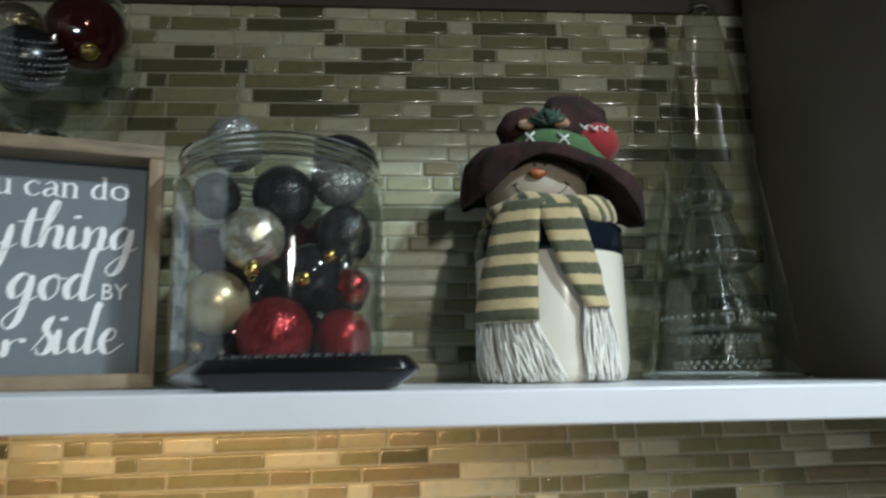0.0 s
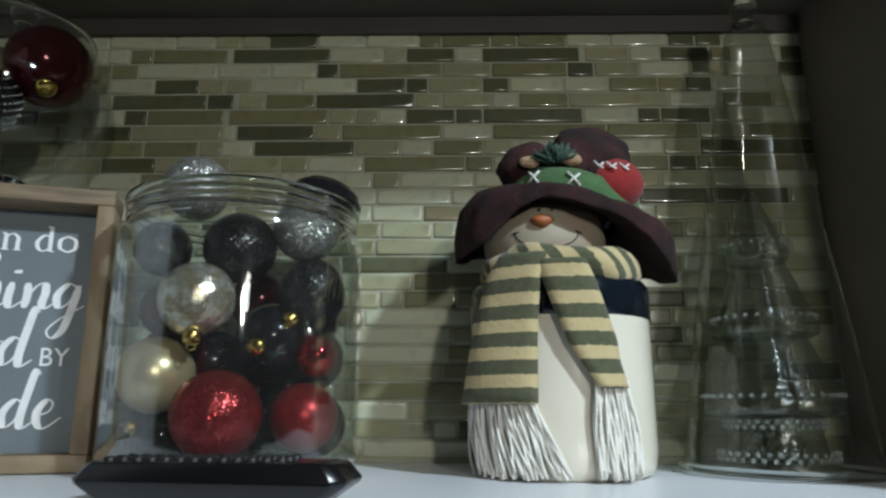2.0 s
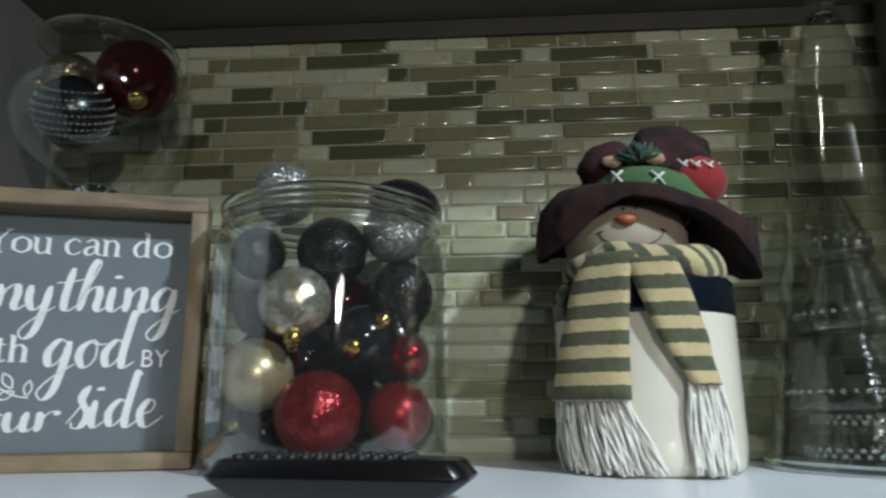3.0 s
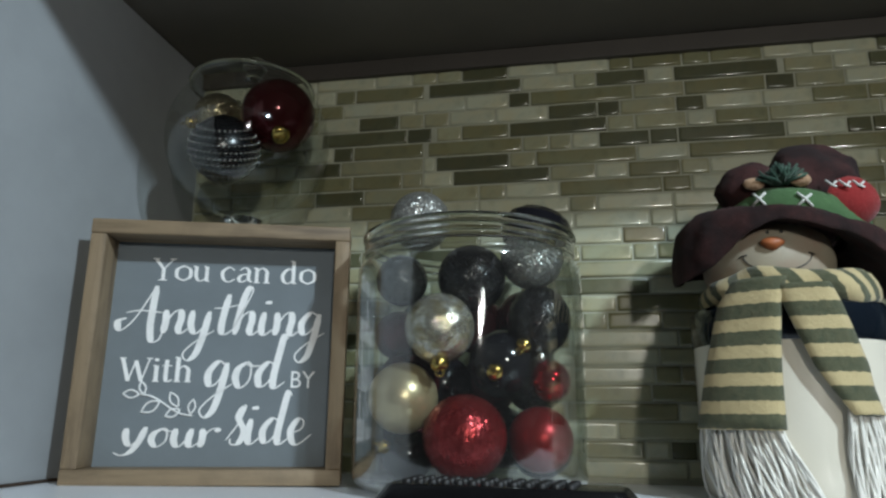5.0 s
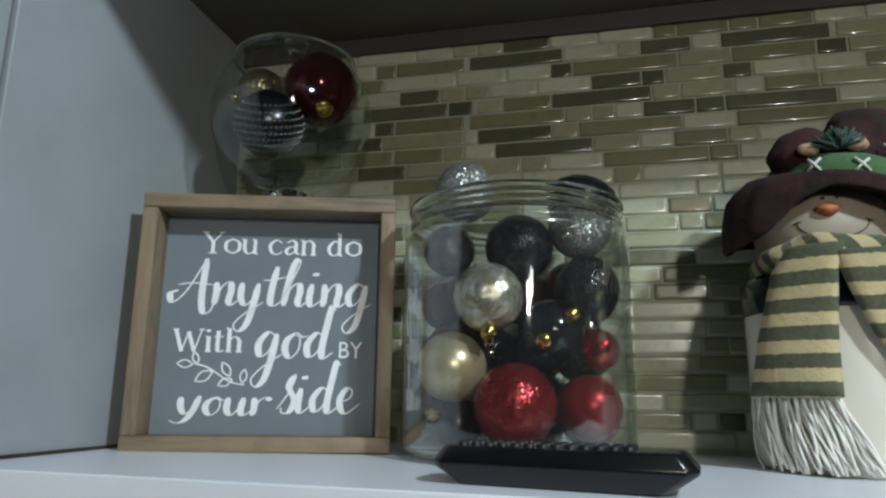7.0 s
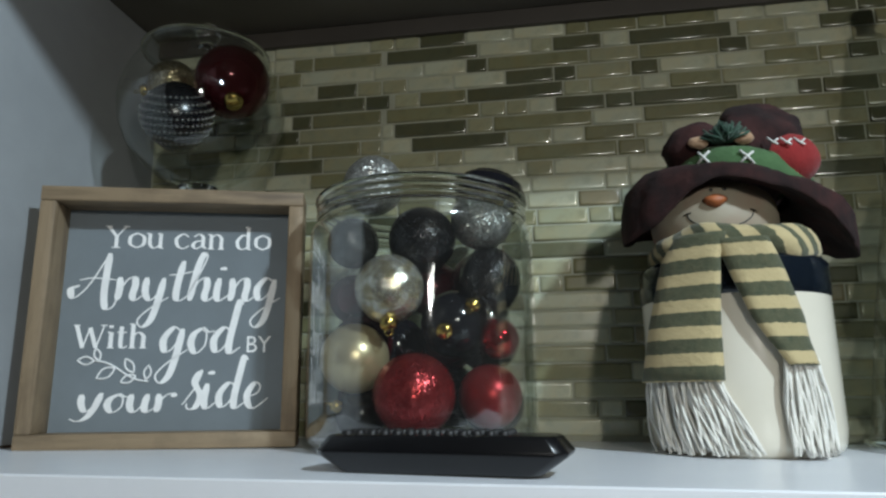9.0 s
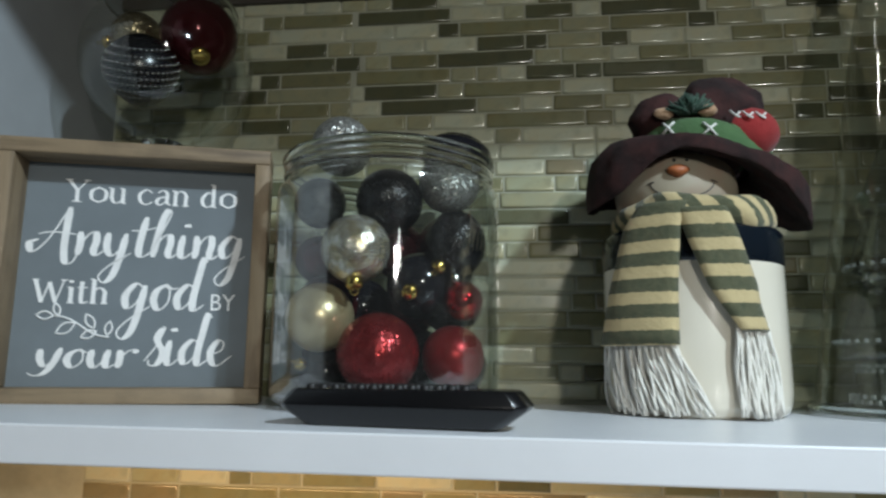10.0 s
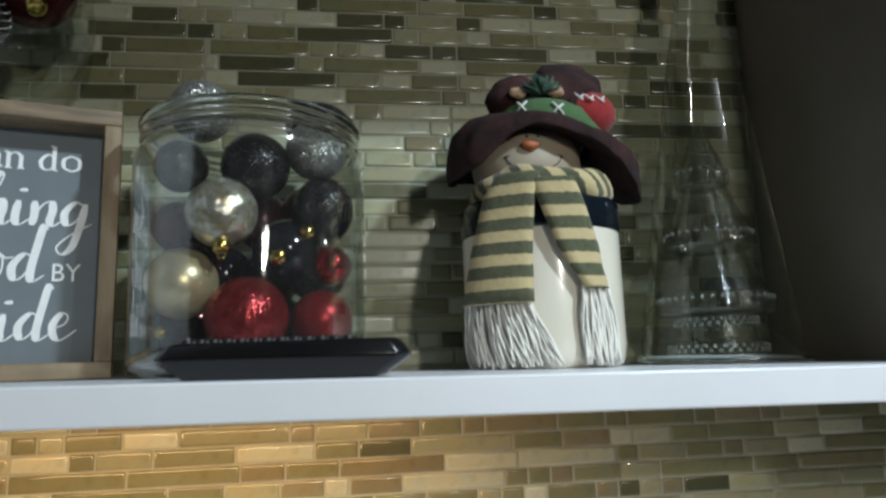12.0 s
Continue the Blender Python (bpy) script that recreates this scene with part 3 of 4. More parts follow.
ornament("small shiny red bauble in the glass jar", (-0.049, 0.588, 1.5405), 0.0165, RED_SHINY, (-0.3, -0.2, 0.9), CAP_SILVER)
ornament("silver bauble with gold leaf flecks in the glass jar", (-0.139, 0.562, 1.5815), 0.0285, SILVER_LEAF, (0.08, -0.35, -1.0))
ornament("black glitter bauble pressed against the jar's side", (-0.048, 0.598, 1.5915), 0.0278, BLACK_GLITTER, (-0.42, -0.55, -0.75), CAP_GOLD, "studded", (0.94, 1, 1.06))
ornament("black textured bauble in the glass jar", (-0.116, 0.585, 1.6265), 0.0285, BLACK_GLITTER, (0, 0.9, 0.4), CAP_SILVER, "studded")
ornament("silver glitter bauble under the jar's rim", (-0.065, 0.592, 1.6435), 0.0265, SILVER_GLITTER, (0.3, 0.8, 0.4), CAP_SILVER)
ornament("dark silver glitter bauble in the glass jar", (-0.175, 0.578, 1.6245), 0.0220, DARK_SILVER, (-0.2, 0.9, 0.1), CAP_SILVER)
ornament("silver glitter bauble showing above the jar's rim", (-0.171, 0.628, 1.6915), 0.0285, SILVER_GLITTER, (0.1, 0.8, 0.5), CAP_SILVER)
ornament("black ribbed bauble showing above the jar's rim", (-0.063, 0.650, 1.6815), 0.0338, BLACK_GLOSS, (0.2, 0.9, 0.2), CAP_SILVER, "banded", (1, 1, 0.74), (0, 15, 0))
ornament("glossy black bauble deep in the glass jar", (-0.092, 0.607, 1.5560), 0.0290, BLACK_GLOSS, (-0.12, -0.96, -0.28))
ornament("dark wine bauble deep in the glass jar", (-0.190, 0.632, 1.584), 0.0225, WINE, (-0.5, 0.5, 0.3))
ornament("glossy black bauble low in the glass jar", (-0.172, 0.600, 1.4805), 0.0220, BLACK_GLOSS, (-0.62, -0.72, 0.28))
ornament("black bauble at the back of the jar", (-0.152, 0.648, 1.5400), 0.0275, BLACK_GLOSS, (0, 1, 0.2))
ornament("black bauble at the back of the jar", (-0.078, 0.664, 1.5750), 0.0290, BLACK_GLITTER, (0, 1, 0.2), CAP_SILVER)
rng = random.Random(31)
for k in range(11):
    a = radians(15 + 150 * (k % 4) / 3 + 12 * (k // 4))
    d = 0.062 - 0.008 * (k % 2)
    ornament("black bauble at the back of the jar", (JX + d * math.cos(a), JY + d * math.sin(a), 1.492 + 0.053 * (k // 4) + rng.uniform(-0.004, 0.004)), 0.0275, rng.choice((BLACK_GLITTER, BLACK_GLOSS, WINE)), (0, 1, 0.2), CAP_SILVER)

# ---- remote control ----
remote = thing("remote_control", "black plastic remote control lying before the glass jar", "remote control", pose(-0.0765, 0.4460, shelf_z(-0.0765), 0, 0, -8))


def remote_body():
    bm = bmesh.new()
    # half length, half width and height of the rings from the bottom up
    rings = []
    for lx, ly, z in ((0.0555, 0.014, 0.0), (0.061, 0.017, 0.001), (0.0762, 0.0222, 0.0115), (0.0772, 0.0225, 0.0138), (0.0705, 0.0200, 0.0220), (0.0685, 0.0185, 0.0230)):
        cut = ly * 0.30
        rings.append([bm.verts.new((x, y, z)) for x, y in ((-lx, -ly + cut), (-lx + cut, -ly), (lx - cut, -ly), (lx, -ly + cut), (lx, ly - cut), (lx - cut, ly), (-lx + cut, ly), (-lx, ly - cut))])
    for a, b in zip(rings, rings[1:]):
        for i in range(8):
            bm.faces.new((a[i], a[(i + 1) % 8], b[(i + 1) % 8], b[i]))
    bm.faces.new(rings[0])
    bm.faces.new(list(reversed(rings[-1])))
    bmesh.ops.bevel(bm, geom=bm.edges[:], offset=0.0006, segments=1, affect="EDGES", profile=0.5)
    return bm


part("case", remote_body(), REMOTE, remote, "glossy black case")
for i in range(13):
    for j in range(3):
        b = lathe([(0.0032, 0.0), (0.0032, 0.0018), (0.0024, 0.0026), (0, 0.0028)], 10)
        bmesh.ops.translate(b, vec=(-0.0585 + 0.0082 * i, -0.011 + 0.011 * j, 0.0228), verts=b.verts)
        part("button", b, RUBBER, remote)

# ---- snowman jar ----
SX, SY = 0.1455, 0.640
SZ = shelf_z(SX)
snow = thing("snowman_jar", "cream ceramic snowman cookie jar with plush maroon hat and striped scarf", "cookie jar", pose(SX, SY, SZ))
R = 0.0750
part("body", lathe([(0, 0.001), (0.066, 0.0), (0.071, 0.003), (0.0735, 0.009), (R, 0.02), (R, 0.07), (R, 0.1225)], 72), CREAM, snow, "glossy cream ceramic body")
part("band", lathe([(R - 0.001, 0.1215), (R + 0.001, 0.1232), (R + 0.0012, 0.149), (R - 0.003, 0.154), (0.060, 0.157), (0, 0.158)], 72), NAVY, snow, "glossy navy black band")
HEAD, HEAD_R = Vector((-0.010, -0.002, 0.193)), Vector((0.053, 0.050, 0.047))
bm = ball(1.0, (0, 0, 0), HEAD_R, 56, 36)
bmesh.ops.translate(bm, vec=HEAD, verts=bm.verts)
head = part("head", bm, FACE, snow, "cream painted face with the hat's shade in its colour")


def face_point(x, z, out=0.0):
    """A point on the front of the head."""
    y2 = 1 - ((x - HEAD.x) / HEAD_R.x) ** 2 - ((z - HEAD.z) / HEAD_R.z) ** 2
    return Vector((x, HEAD.y - HEAD_R.y * math.sqrt(max(y2, 0)) - out, z))


def face_line(points, r):
    bm = bmesh.new()
    return tube(bm, [face_point(x, z, 0.0002) for x, z in points], r, 5)


bm = bmesh.new()
bmesh.ops.create_uvsphere(bm, u_segments=24, v_segments=14, radius=1.0)
for v in bm.verts:
    v.co = Vector((v.co.x * 0.0090 * (1 + 0.45 * min(v.co.z, 0.2)), v.co.y * 0.0065, v.co.z * 0.0056))
bmesh.ops.translate(bm, vec=face_point(-0.0180, 0.2010, 0.0005), verts=bm.verts)
part("nose", bm, NOSE, head, "orange carrot nose")
for x in (-0.0198, -0.0095):
    part("eye", ball(0.0016, face_point(x, 0.2115), (1, 0.5, 1.1), 12, 8), INK, head)
smile = [(-0.014 + 0.0255 * math.sin(k / 20 * math.pi - math.pi / 2), 0.1925 - 0.0135 * math.cos(k / 20 * math.pi - math.pi / 2)) for k in range(21)]
part("mouth", face_line(smile, 0.00055), INK, head, "thin painted smile")
for x, lean in ((-0.0395, 1), (0.0115, -1)):
    part("dimple", face_line([(x - 0.0028, 0.1925 - 0.0008 * lean), (x, 0.1930), (x + 0.0028, 0.1925 + 0.0008 * lean)], 0.0006), INK, head)

HAT_X = 0.014


def ribbon_height(x):
    """Height of the hat band, which slopes down to the right."""
    return 0.2340 - (0.17 if x < 0.009 else 0.26) * (x - 0.009)


# angle round the hat, then the edge's reach, its height and half its thickness
BRIM = (
    (0, 0.096, 0.167, 0.026), (28, 0.090, 0.178, 0.018), (60, 0.072, 0.196, 0.009), (100, 0.070, 0.204, 0.006),
    (145, 0.082, 0.194, 0.012), (180, 0.098, 0.180, 0.021), (202, 0.096, 0.178, 0.023), (221, 0.086, 0.194, 0.017),
    (236, 0.079, 0.2170, 0.0065), (252, 0.076, 0.2215, 0.0045), (275, 0.074, 0.2135, 0.0045), (296, 0.074, 0.2060, 0.0055),
    (318, 0.080, 0.197, 0.009), (336, 0.091, 0.173, 0.024), (360, 0.096, 0.167, 0.026),
)


def brim_at(deg, col):
    """Value round the brim, smoothed over a few degrees."""
    return sum(w * brim_key(deg + d, col) for d, w in ((-14, 0.15), (-7, 0.2), (0, 0.3), (7, 0.2), (14, 0.15)))


def brim_key(deg, col):
    deg %= 360
    for a, b in zip(BRIM, BRIM[1:]):
        if a[0] <= deg <= b[0]:
            f = (deg - a[0]) / (b[0] - a[0])
            return a[col] + (b[col] - a[col]) * f * f * (3 - 2 * f)
    return BRIM[0][col]


def brim():
    """Floppy plush brim: turned up in front, hanging in thick rounded flaps at both sides."""
    bm = bmesh.new()
    top, low = [], []
    seg, steps = 120, 18
    for i in range(seg):
        deg = 360 * i / seg
        a = radians(deg)
        c, s = math.cos(a), math.sin(a)
        reach, edge, thick = brim_at(deg, 1), brim_at(deg, 2), brim_at(deg, 3)
        for k in range(steps):
            f = k / (steps - 1)
            r = 0.046 + (reach - 0.046) * math.sin(f * math.pi / 2)
            x, y = r * c + 0.008, r * s * 0.97
            inner = ribbon_height(x) - 0.011
            z = inner + (edge - inner) * f ** 1.9
            puff = 0.004 * (1 - f) + (0.0022 + thick * f ** 0.9) * math.sqrt(max(0.0, 1 - f ** 5))
            top.append(bm.verts.new((x, y, z + puff * 0.8)))
            low.append(bm.verts.new((x, y, z - puff)))
    for i in range(seg):
        j = (i + 1) % seg
        for k in range(steps - 1):
            bm.faces.new((top[i * steps + k], top[j * steps + k], top[j * steps + k + 1], top[i * steps + k + 1]))
            bm.faces.new((low[i * steps + k], low[i * steps + k + 1], low[j * steps + k + 1], low[j * steps + k]))
        bm.faces.new((top[i * steps], low[i * steps], low[j * steps], top[j * steps]))
        e = steps - 1
        bm.faces.new((top[i * steps + e], top[j * steps + e], low[j * steps + e], low[i * steps + e]))
    bmesh.ops.remove_doubles(bm, verts=bm.verts, dist=0.00002)
    return bm


def plush(bm, coarse=0.0022, fine=0.0009):
    """Uneven nap on a soft shape."""
    for v in bm.verts:
        v.co += coarse * noise.noise_vector(v.co * 55) + fine * noise.noise_vector(v.co * 260)
    return bm


part("hat_brim", plush(brim()), PLUSH, snow, "floppy maroon plush brim")
bm = ball(1.0, (0, 0, 0), (0.055, 0.050, 0.050), 72, 48)
for v in bm.verts:
    p = v.co
    p.x += 0.016 + 0.25 * p.z
    p.z += 0.250
    # a fold that splits off the lower bulge
    fold = math.exp(-((p.x + 0.012 - 0.35 * (p.z - 0.27)) / 0.008) ** 2) * (1 if p.z > 0.245 else 0)
    p.z -= 0.009 * fold
    p.y += 0.007 * fold * (1 if p.y < 0 else 0)
crown = part("hat_crown", plush(bm, 0.004), PLUSH, snow, "soft slumped maroon plush crown")
bm = ball(1.0, (0, 0, 0), (0.026, 0.024, 0.021), 40, 26)
bmesh.ops.rotate(bm, matrix=Matrix.Rotation(radians(-32), 3, "Y"), verts=bm.verts)
bmesh.ops.translate(bm, vec=(-0.0265, -0.022, 0.2570), verts=bm.verts)
part("fold", plush(bm, 0.003), PLUSH, crown, "folded bulge of maroon plush")


def band_point(deg, dz, out=0.0):
    a = radians(deg)
    x = HAT_X + (0.0570 + out) * math.cos(a)
    return Vector((x, (0.0530 + out) * math.sin(a) - 0.001, ribbon_height(x) + dz))


def hat_band():
    bm = bmesh.new()
    rings = []
    seg, sides = 96, 14
    for i in range(seg):
        deg = 360 * i / seg
        wide = 0.0118 + 0.0010 * math.sin(radians(3 * deg))
        rings.append([bm.verts.new(band_point(deg, wide * math.sin(2 * math.pi * k / sides), 0.0045 * math.cos(2 * math.pi * k / sides) - 0.0025 * math.sin(2 * math.pi * k / sides))) for k in range(sides)])
    for i in range(seg):
        a, b = rings[i], rings[(i + 1) % seg]
        for k in range(sides):
            bm.faces.new((a[k], a[(k + 1) % sides], b[(k + 1) % sides], b[k]))
    return bm


band = part("hat_ribbon", plush(hat_band(), 0.001, 0.0004), GREENFELT, snow, "green felt hat band with white cross stitches")
for deg in (233, 264):
    bm = bmesh.new()
    tube(bm, [band_point(deg - 5, -0.0055, 0.0062), band_point(deg, 0.0005, 0.0058), band_point(deg + 5, 0.0060, 0.0046)], 0.0011, 6)
    tube(bm, [band_point(deg - 4.5, 0.0058, 0.0046), band_point(deg, 0.0010, 0.0062), band_point(deg + 4.5, -0.0050, 0.0062)], 0.0011, 6)
    part("cross_stitch", bm, THREAD, band, "white thread stitch")
patch = part("red_patch", plush(ball(0.024, (0.0465, -0.0350, 0.2365), (1.0, 0.8, 0.95), 40, 26), 0.001, 0.0003), REDFELT, snow, "red felt pompon with white stitches")
for k in range(3):
    x = 0.026 + 0.011 * k
    y = -0.0535 + 0.0022 * k
    bm = bmesh.new()
    tube(bm, [Vector((x, y - 0.0005, 0.2515)), Vector((x + 0.0035, y - 0.0040, 0.2460)), Vector((x + 0.0065, y - 0.0050, 0.2440))], 0.0009, 6)
    tube(bm, [Vector((x + 0.0035, y - 0.0040, 0.2460)), Vector((x + 0.0075, y - 0.0025, 0.2495))], 0.0009, 6)
    part("stitch", bm, THREAD, patch)
bm = bmesh.new()
rng = random.Random(5)
for k in range(70):
    a = rng.uniform(-1.2, 1.2)
    base = Vector((-0.007 + rng.uniform(-0.006, 0.006), -0.050 + rng.uniform(-0.003, 0.003), 0.2510))
    tip = base + Vector((0.016 * math.sin(a), -rng.uniform(0.001, 0.008), 0.017 * math.cos(a) * rng.uniform(0.5, 1.1)))
    tube(bm, [base, (base + tip) / 2 + Vector((0, -0.002, 0)), tip], 0.0009, 4)
part("pine_sprig", bm, PINE, snow, "small dark green pine sprig")
for x, y in ((-0.0265, -0.0480), (0.0085, -0.0525)):
    part("felt_berry", plush(ball(0.0075, (x, y, 0.2530), (1.1, 0.6, 0.7), 20, 12), 0.001), TAN, snow, "tan felt knot")


def wrap():
    """The scarf's turn about the neck: a slumped, folded ring."""
    bm = bmesh.new()
    seg, sides = 96, 14
    rings = []
    for i in range(seg):
        a = 2 * math.pi * i / seg
        c, s = math.cos(a), math.sin(a)
        ring = []
        for k in range(sides):
            b = 2 * math.pi * k / sides
            out = 0.0115 * math.cos(b) * (1 + 0.18 * math.sin(2 * b + 4 * a))
            up = 0.0148 * math.sin(b) * (1 + 0.12 * math.sin(5 * a))
            r = 0.0635 + out + 0.0018 * math.sin(9 * a + 2 * b)
            ring.append(bm.verts.new(((r - 0.006) * c + 0.002, r * s - 0.003, 0.1625 + up + 0.003 * math.sin(2 * a) + (0.004 * c if c > 0 else 0))))
        rings.append(ring)
    for i in range(seg):
        a, b = rings[i], rings[(i + 1) % seg]
        for k in range(sides):
            bm.faces.new((a[k], a[(k + 1) % sides], b[(k + 1) % sides], b[k]))
    return bm


part("scarf_wrap", wrap(), SCARF_A, snow, "cream and olive striped scarf round the neck")


def tail(rows, thick, seed):
    """A hanging scarf end. rows: height, left and right edge, how far it stands off the body."""
    bm = bmesh.new()
    cols = 9
    front, back = [], []
    rng = random.Random(seed)
    fine = []
    for (z0, l0, r0, o0), (z1, l1, r1, o1) in zip(rows, rows[1:]):
        for k in range(6):
            f = k / 6
            fine.append((z0 + (z1 - z0) * f, l0 + (l1 - l0) * f, r0 + (r1 - r0) * f, o0 + (o1 - o0) * f))
    fine.append(rows[-1])
    for z, l, r, off in fine:
        for k in range(cols):
            x = l + (r - l) * k / (cols - 1)
            rad = R + 0.0015 + off + 0.0016 * math.sin(60 * x + 45 * z + seed)
            y = -rad + x * x / 0.21 + (2 * x / 0.21) ** 4 * 0.012
            edge = 1 - (2 * k / (cols - 1) - 1) ** 6
            front.append(bm.verts.new((x, y - thick * (0.35 + 0.65 * edge), z)))
            back.append(bm.verts.new((x, y, z)))
    n = len(fine)
    for i in range(n - 1):
        for k in range(cols - 1):
            q = [i * cols + k, i * cols + k + 1, (i + 1) * cols + k + 1, (i + 1) * cols + k]
            bm.faces.new([front[j] for j in q])
            bm.faces.new([back[j] for j in reversed(q)])
        for k in (0, cols - 1):
            bm.faces.new((front[i * cols + k], front[(i + 1) * cols + k], back[(i + 1) * cols + k], back[i * cols + k]))
    for i in (0, n - 1):
        for k in range(cols - 1):
            bm.faces.new((front[i * cols + k], front[i * cols + k + 1], back[i * cols + k + 1], back[i * cols + k]))
    return bm


def fringe(x0, x1, z_top, count, seed, sway):
    rng = random.Random(seed)
    bm = bmesh.new()
    for k in range(count):
        f = k / (count - 1)
        x = x0 + (x1 - x0) * f
        end_x = x + sway * (0.3 + 1.1 * f) + rng.uniform(-0.003, 0.003)
        low = rng.uniform(0.0015, 0.008)
        bow = 0.0055 * f - 0.001 + rng.uniform(-0.002, 0.002)
        layer = rng.uniform(0.001, 0.006)
        pts = []
        for j in range(11):
            g = j / 10
            px = x + (end_x - x) * g * g + bow * math.sin(math.pi * g) + 0.0008 * math.sin(6 * g + 1.7 * k)
            rad = R + 0.002 + layer + 0.002 * math.sin(2 * math.pi * g + k)
            pts.append(Vector((px, -math.sqrt(max(rad * rad - px * px, 0.0002)), z_top + (low - z_top) * g)))
        tube(bm, pts, rng.uniform(0.0010, 0.00135), 5)
    return bm


left_rows = [(0.168, -0.055, -0.020, 0.006), (0.150, -0.066, -0.026, 0.008), (0.100, -0.078, -0.029, 0.007), (0.056, -0.085, -0.030, 0.005)]
right_rows = [(0.162, -0.030, 0.008, 0.010), (0.146, -0.024, 0.015, 0.009), (0.124, -0.016, 0.023, 0.007), (0.102, -0.008, 0.030, 0.006), (0.085, 0.002, 0.032, 0.006), (0.067, 0.014, 0.037, 0.007)]
tail_l = part("scarf_end", tail(left_rows, 0.006, 2), SCARF_Z, snow, "broad striped scarf end")
part("fringe", fringe(-0.078, -0.033, 0.060, 62, 4, 0.016), YARN, tail_l, "white yarn fringe")
tail_r = part("scarf_end", tail(right_rows, 0.006, 5), SCARF_Z, snow, "narrow twisted striped scarf end")
part("fringe", fringe(0.012, 0.036, 0.072, 54, 9, 0.006), YARN, tail_r, "white yarn fringe")

# ---- glass cone with a glass tree inside ----
CX, CY = 0.330, 0.655
CZ = shelf_z(CX)
cone = thing("glass_cone", "tall clear glass cone standing over a glass tree", "glass cone", pose(CX, CY, CZ, 0, 1.6, 0))
part("shell", lathe([(0.081, 0.002), (0.0795, 0.006), (0.077, 0.012), (0.065, 0.110), (0.051, 0.205), (0.038, 0.300), (0.0255, 0.375), (0.0180, 0.412), (0.015, 0.420)], 72), GREEN_GLASS, cone, "thin greenish glass")
part("foot_ring", lathe(arc(0.0795, 0.0045, 0.0035, 0, 324, 9), 72, True), SOLID, cone, "rolled glass rim")
part("knob", lathe([(0.011, 0.418), (0.008, 0.424), (0.012, 0.431), (0.0135, 0.438), (0.011, 0.446), (0, 0.450)], 32), SOLID, cone, "solid glass knob")
tree = thing("glass_tree", "pressed clear glass christmas tree under the cone", "glass tree", pose(CX - 0.002, CY, CZ + 0.002))
for z0, z1, r0, r1 in ((0.046, 0.115, 0.056, 0.030), (0.112, 0.182, 0.043, 0.020), (0.178, 0.245, 0.026, 0.004)):
    prof = [(r0 * 0.62, z0 + 0.004), (r0 * 0.93, z0), (r0, z0 + 0.004), (r0 * 0.97, z0 + 0.012)]
    prof += [(r0 * 0.95 + (r1 - r0 * 0.95) * k / 6, z0 + 0.014 + (z1 - z0 - 0.014) * k / 6) for k in range(7)]
    tier = lathe(prof, 60)
    for v in tier.verts:
        a = math.atan2(v.co.y, v.co.x)
        v.co.x *= 1 + 0.045 * math.cos(10 * a)
        v.co.y *= 1 + 0.045 * math.cos(10 * a)
    layer = part("tier", tier, PRESSED, tree, "scalloped pressed glass tier")
    count = int(r0 * 700)
    beads = bmesh.new()
    for k in range(count):
        a = 2 * math.pi * k / count
        b = ball(0.0021, (r0 * 1.0 * math.cos(a), r0 * 1.0 * math.sin(a), z0 + 0.016), (1, 1, 1), 8, 6)
        me = bpy.data.meshes.new("bead")
        b.to_mesh(me)
        b.free()
        beads.from_mesh(me)
        bpy.data.meshes.remove(me)
    part("bead_row", beads, BEAD, layer, "row of small glass beads")
part("pedestal", lathe([(0, 0.0), (0.047, 0.0), (0.049, 0.003), (0.045, 0.010), (0.040, 0.014), (0.037, 0.030), (0.040, 0.044), (0.030, 0.050), (0, 0.050)], 60), PRESSED, tree, "round pressed glass pedestal")
for zz, rr in ((0.011, 0.047), (0.037, 0.040)):
    for row in range(2):
        beads = bmesh.new()
        for k in range(34):
            a = 2 * math.pi * (k + 0.5 * row) / 34
            b = box(-0.0018, 0.0018, -0.0012, 0.0012, -0.0018, 0.0018, 0.0005, 1)
            bmesh.ops.transform(b, matrix=Matrix.Translation((rr * math.cos(a), rr * math.sin(a), zz + 0.0045 * row)) @ Matrix.Rotation(a + math.pi / 2, 4, "Z"), verts=b.verts)
            me = bpy.data.meshes.new("bead")
            b.to_mesh(me)
            b.free()
            beads.from_mesh(me)
            bpy.data.meshes.remove(me)
        part("bead_row", beads, BEAD, tree, "row of square glass beads")

# ---- globe jar on a stem ----
GX, GY = -0.3665, 0.655
GZ = shelf_z(GX)
globe = thing("globe_jar", "round clear glass candy jar on a stem with lid, holding baubles", "candy jar", pose(GX, GY, GZ))
part("bowl", lathe([(0.008, 0.2585)] + arc(0, 0.342, 0.0850, -83, 43, 26), 80), BOWL_GLASS, globe, "round clear glass bowl")
part("stem", lathe([(0, 0.0), (0.044, 0.0), (0.045, 0.003), (0.030, 0.008), (0.012, 0.018), (0.009, 0.06), (0.012, 0.12), (0.008, 0.18), (0.008, 0.235), (0.014, 0.249), (0.020, 0.2555), (0.010, 0.2595), (0, 0.2605)], 48), SOLID, globe, "turned glass stem and foot")
lid = part("lid", lathe([(0.045, 0.4015), (0.063, 0.4025), (0.066, 0.4045), (0.063, 0.4070), (0.050, 0.4110), (0.030, 0.4145), (0.010, 0.4160)], 72), BOWL_GLASS, globe, "shallow glass lid")
part("lid_rim", lathe(arc(0.0635, 0.4040, 0.0032, 0, 324, 9), 72, True), SOLID, lid)
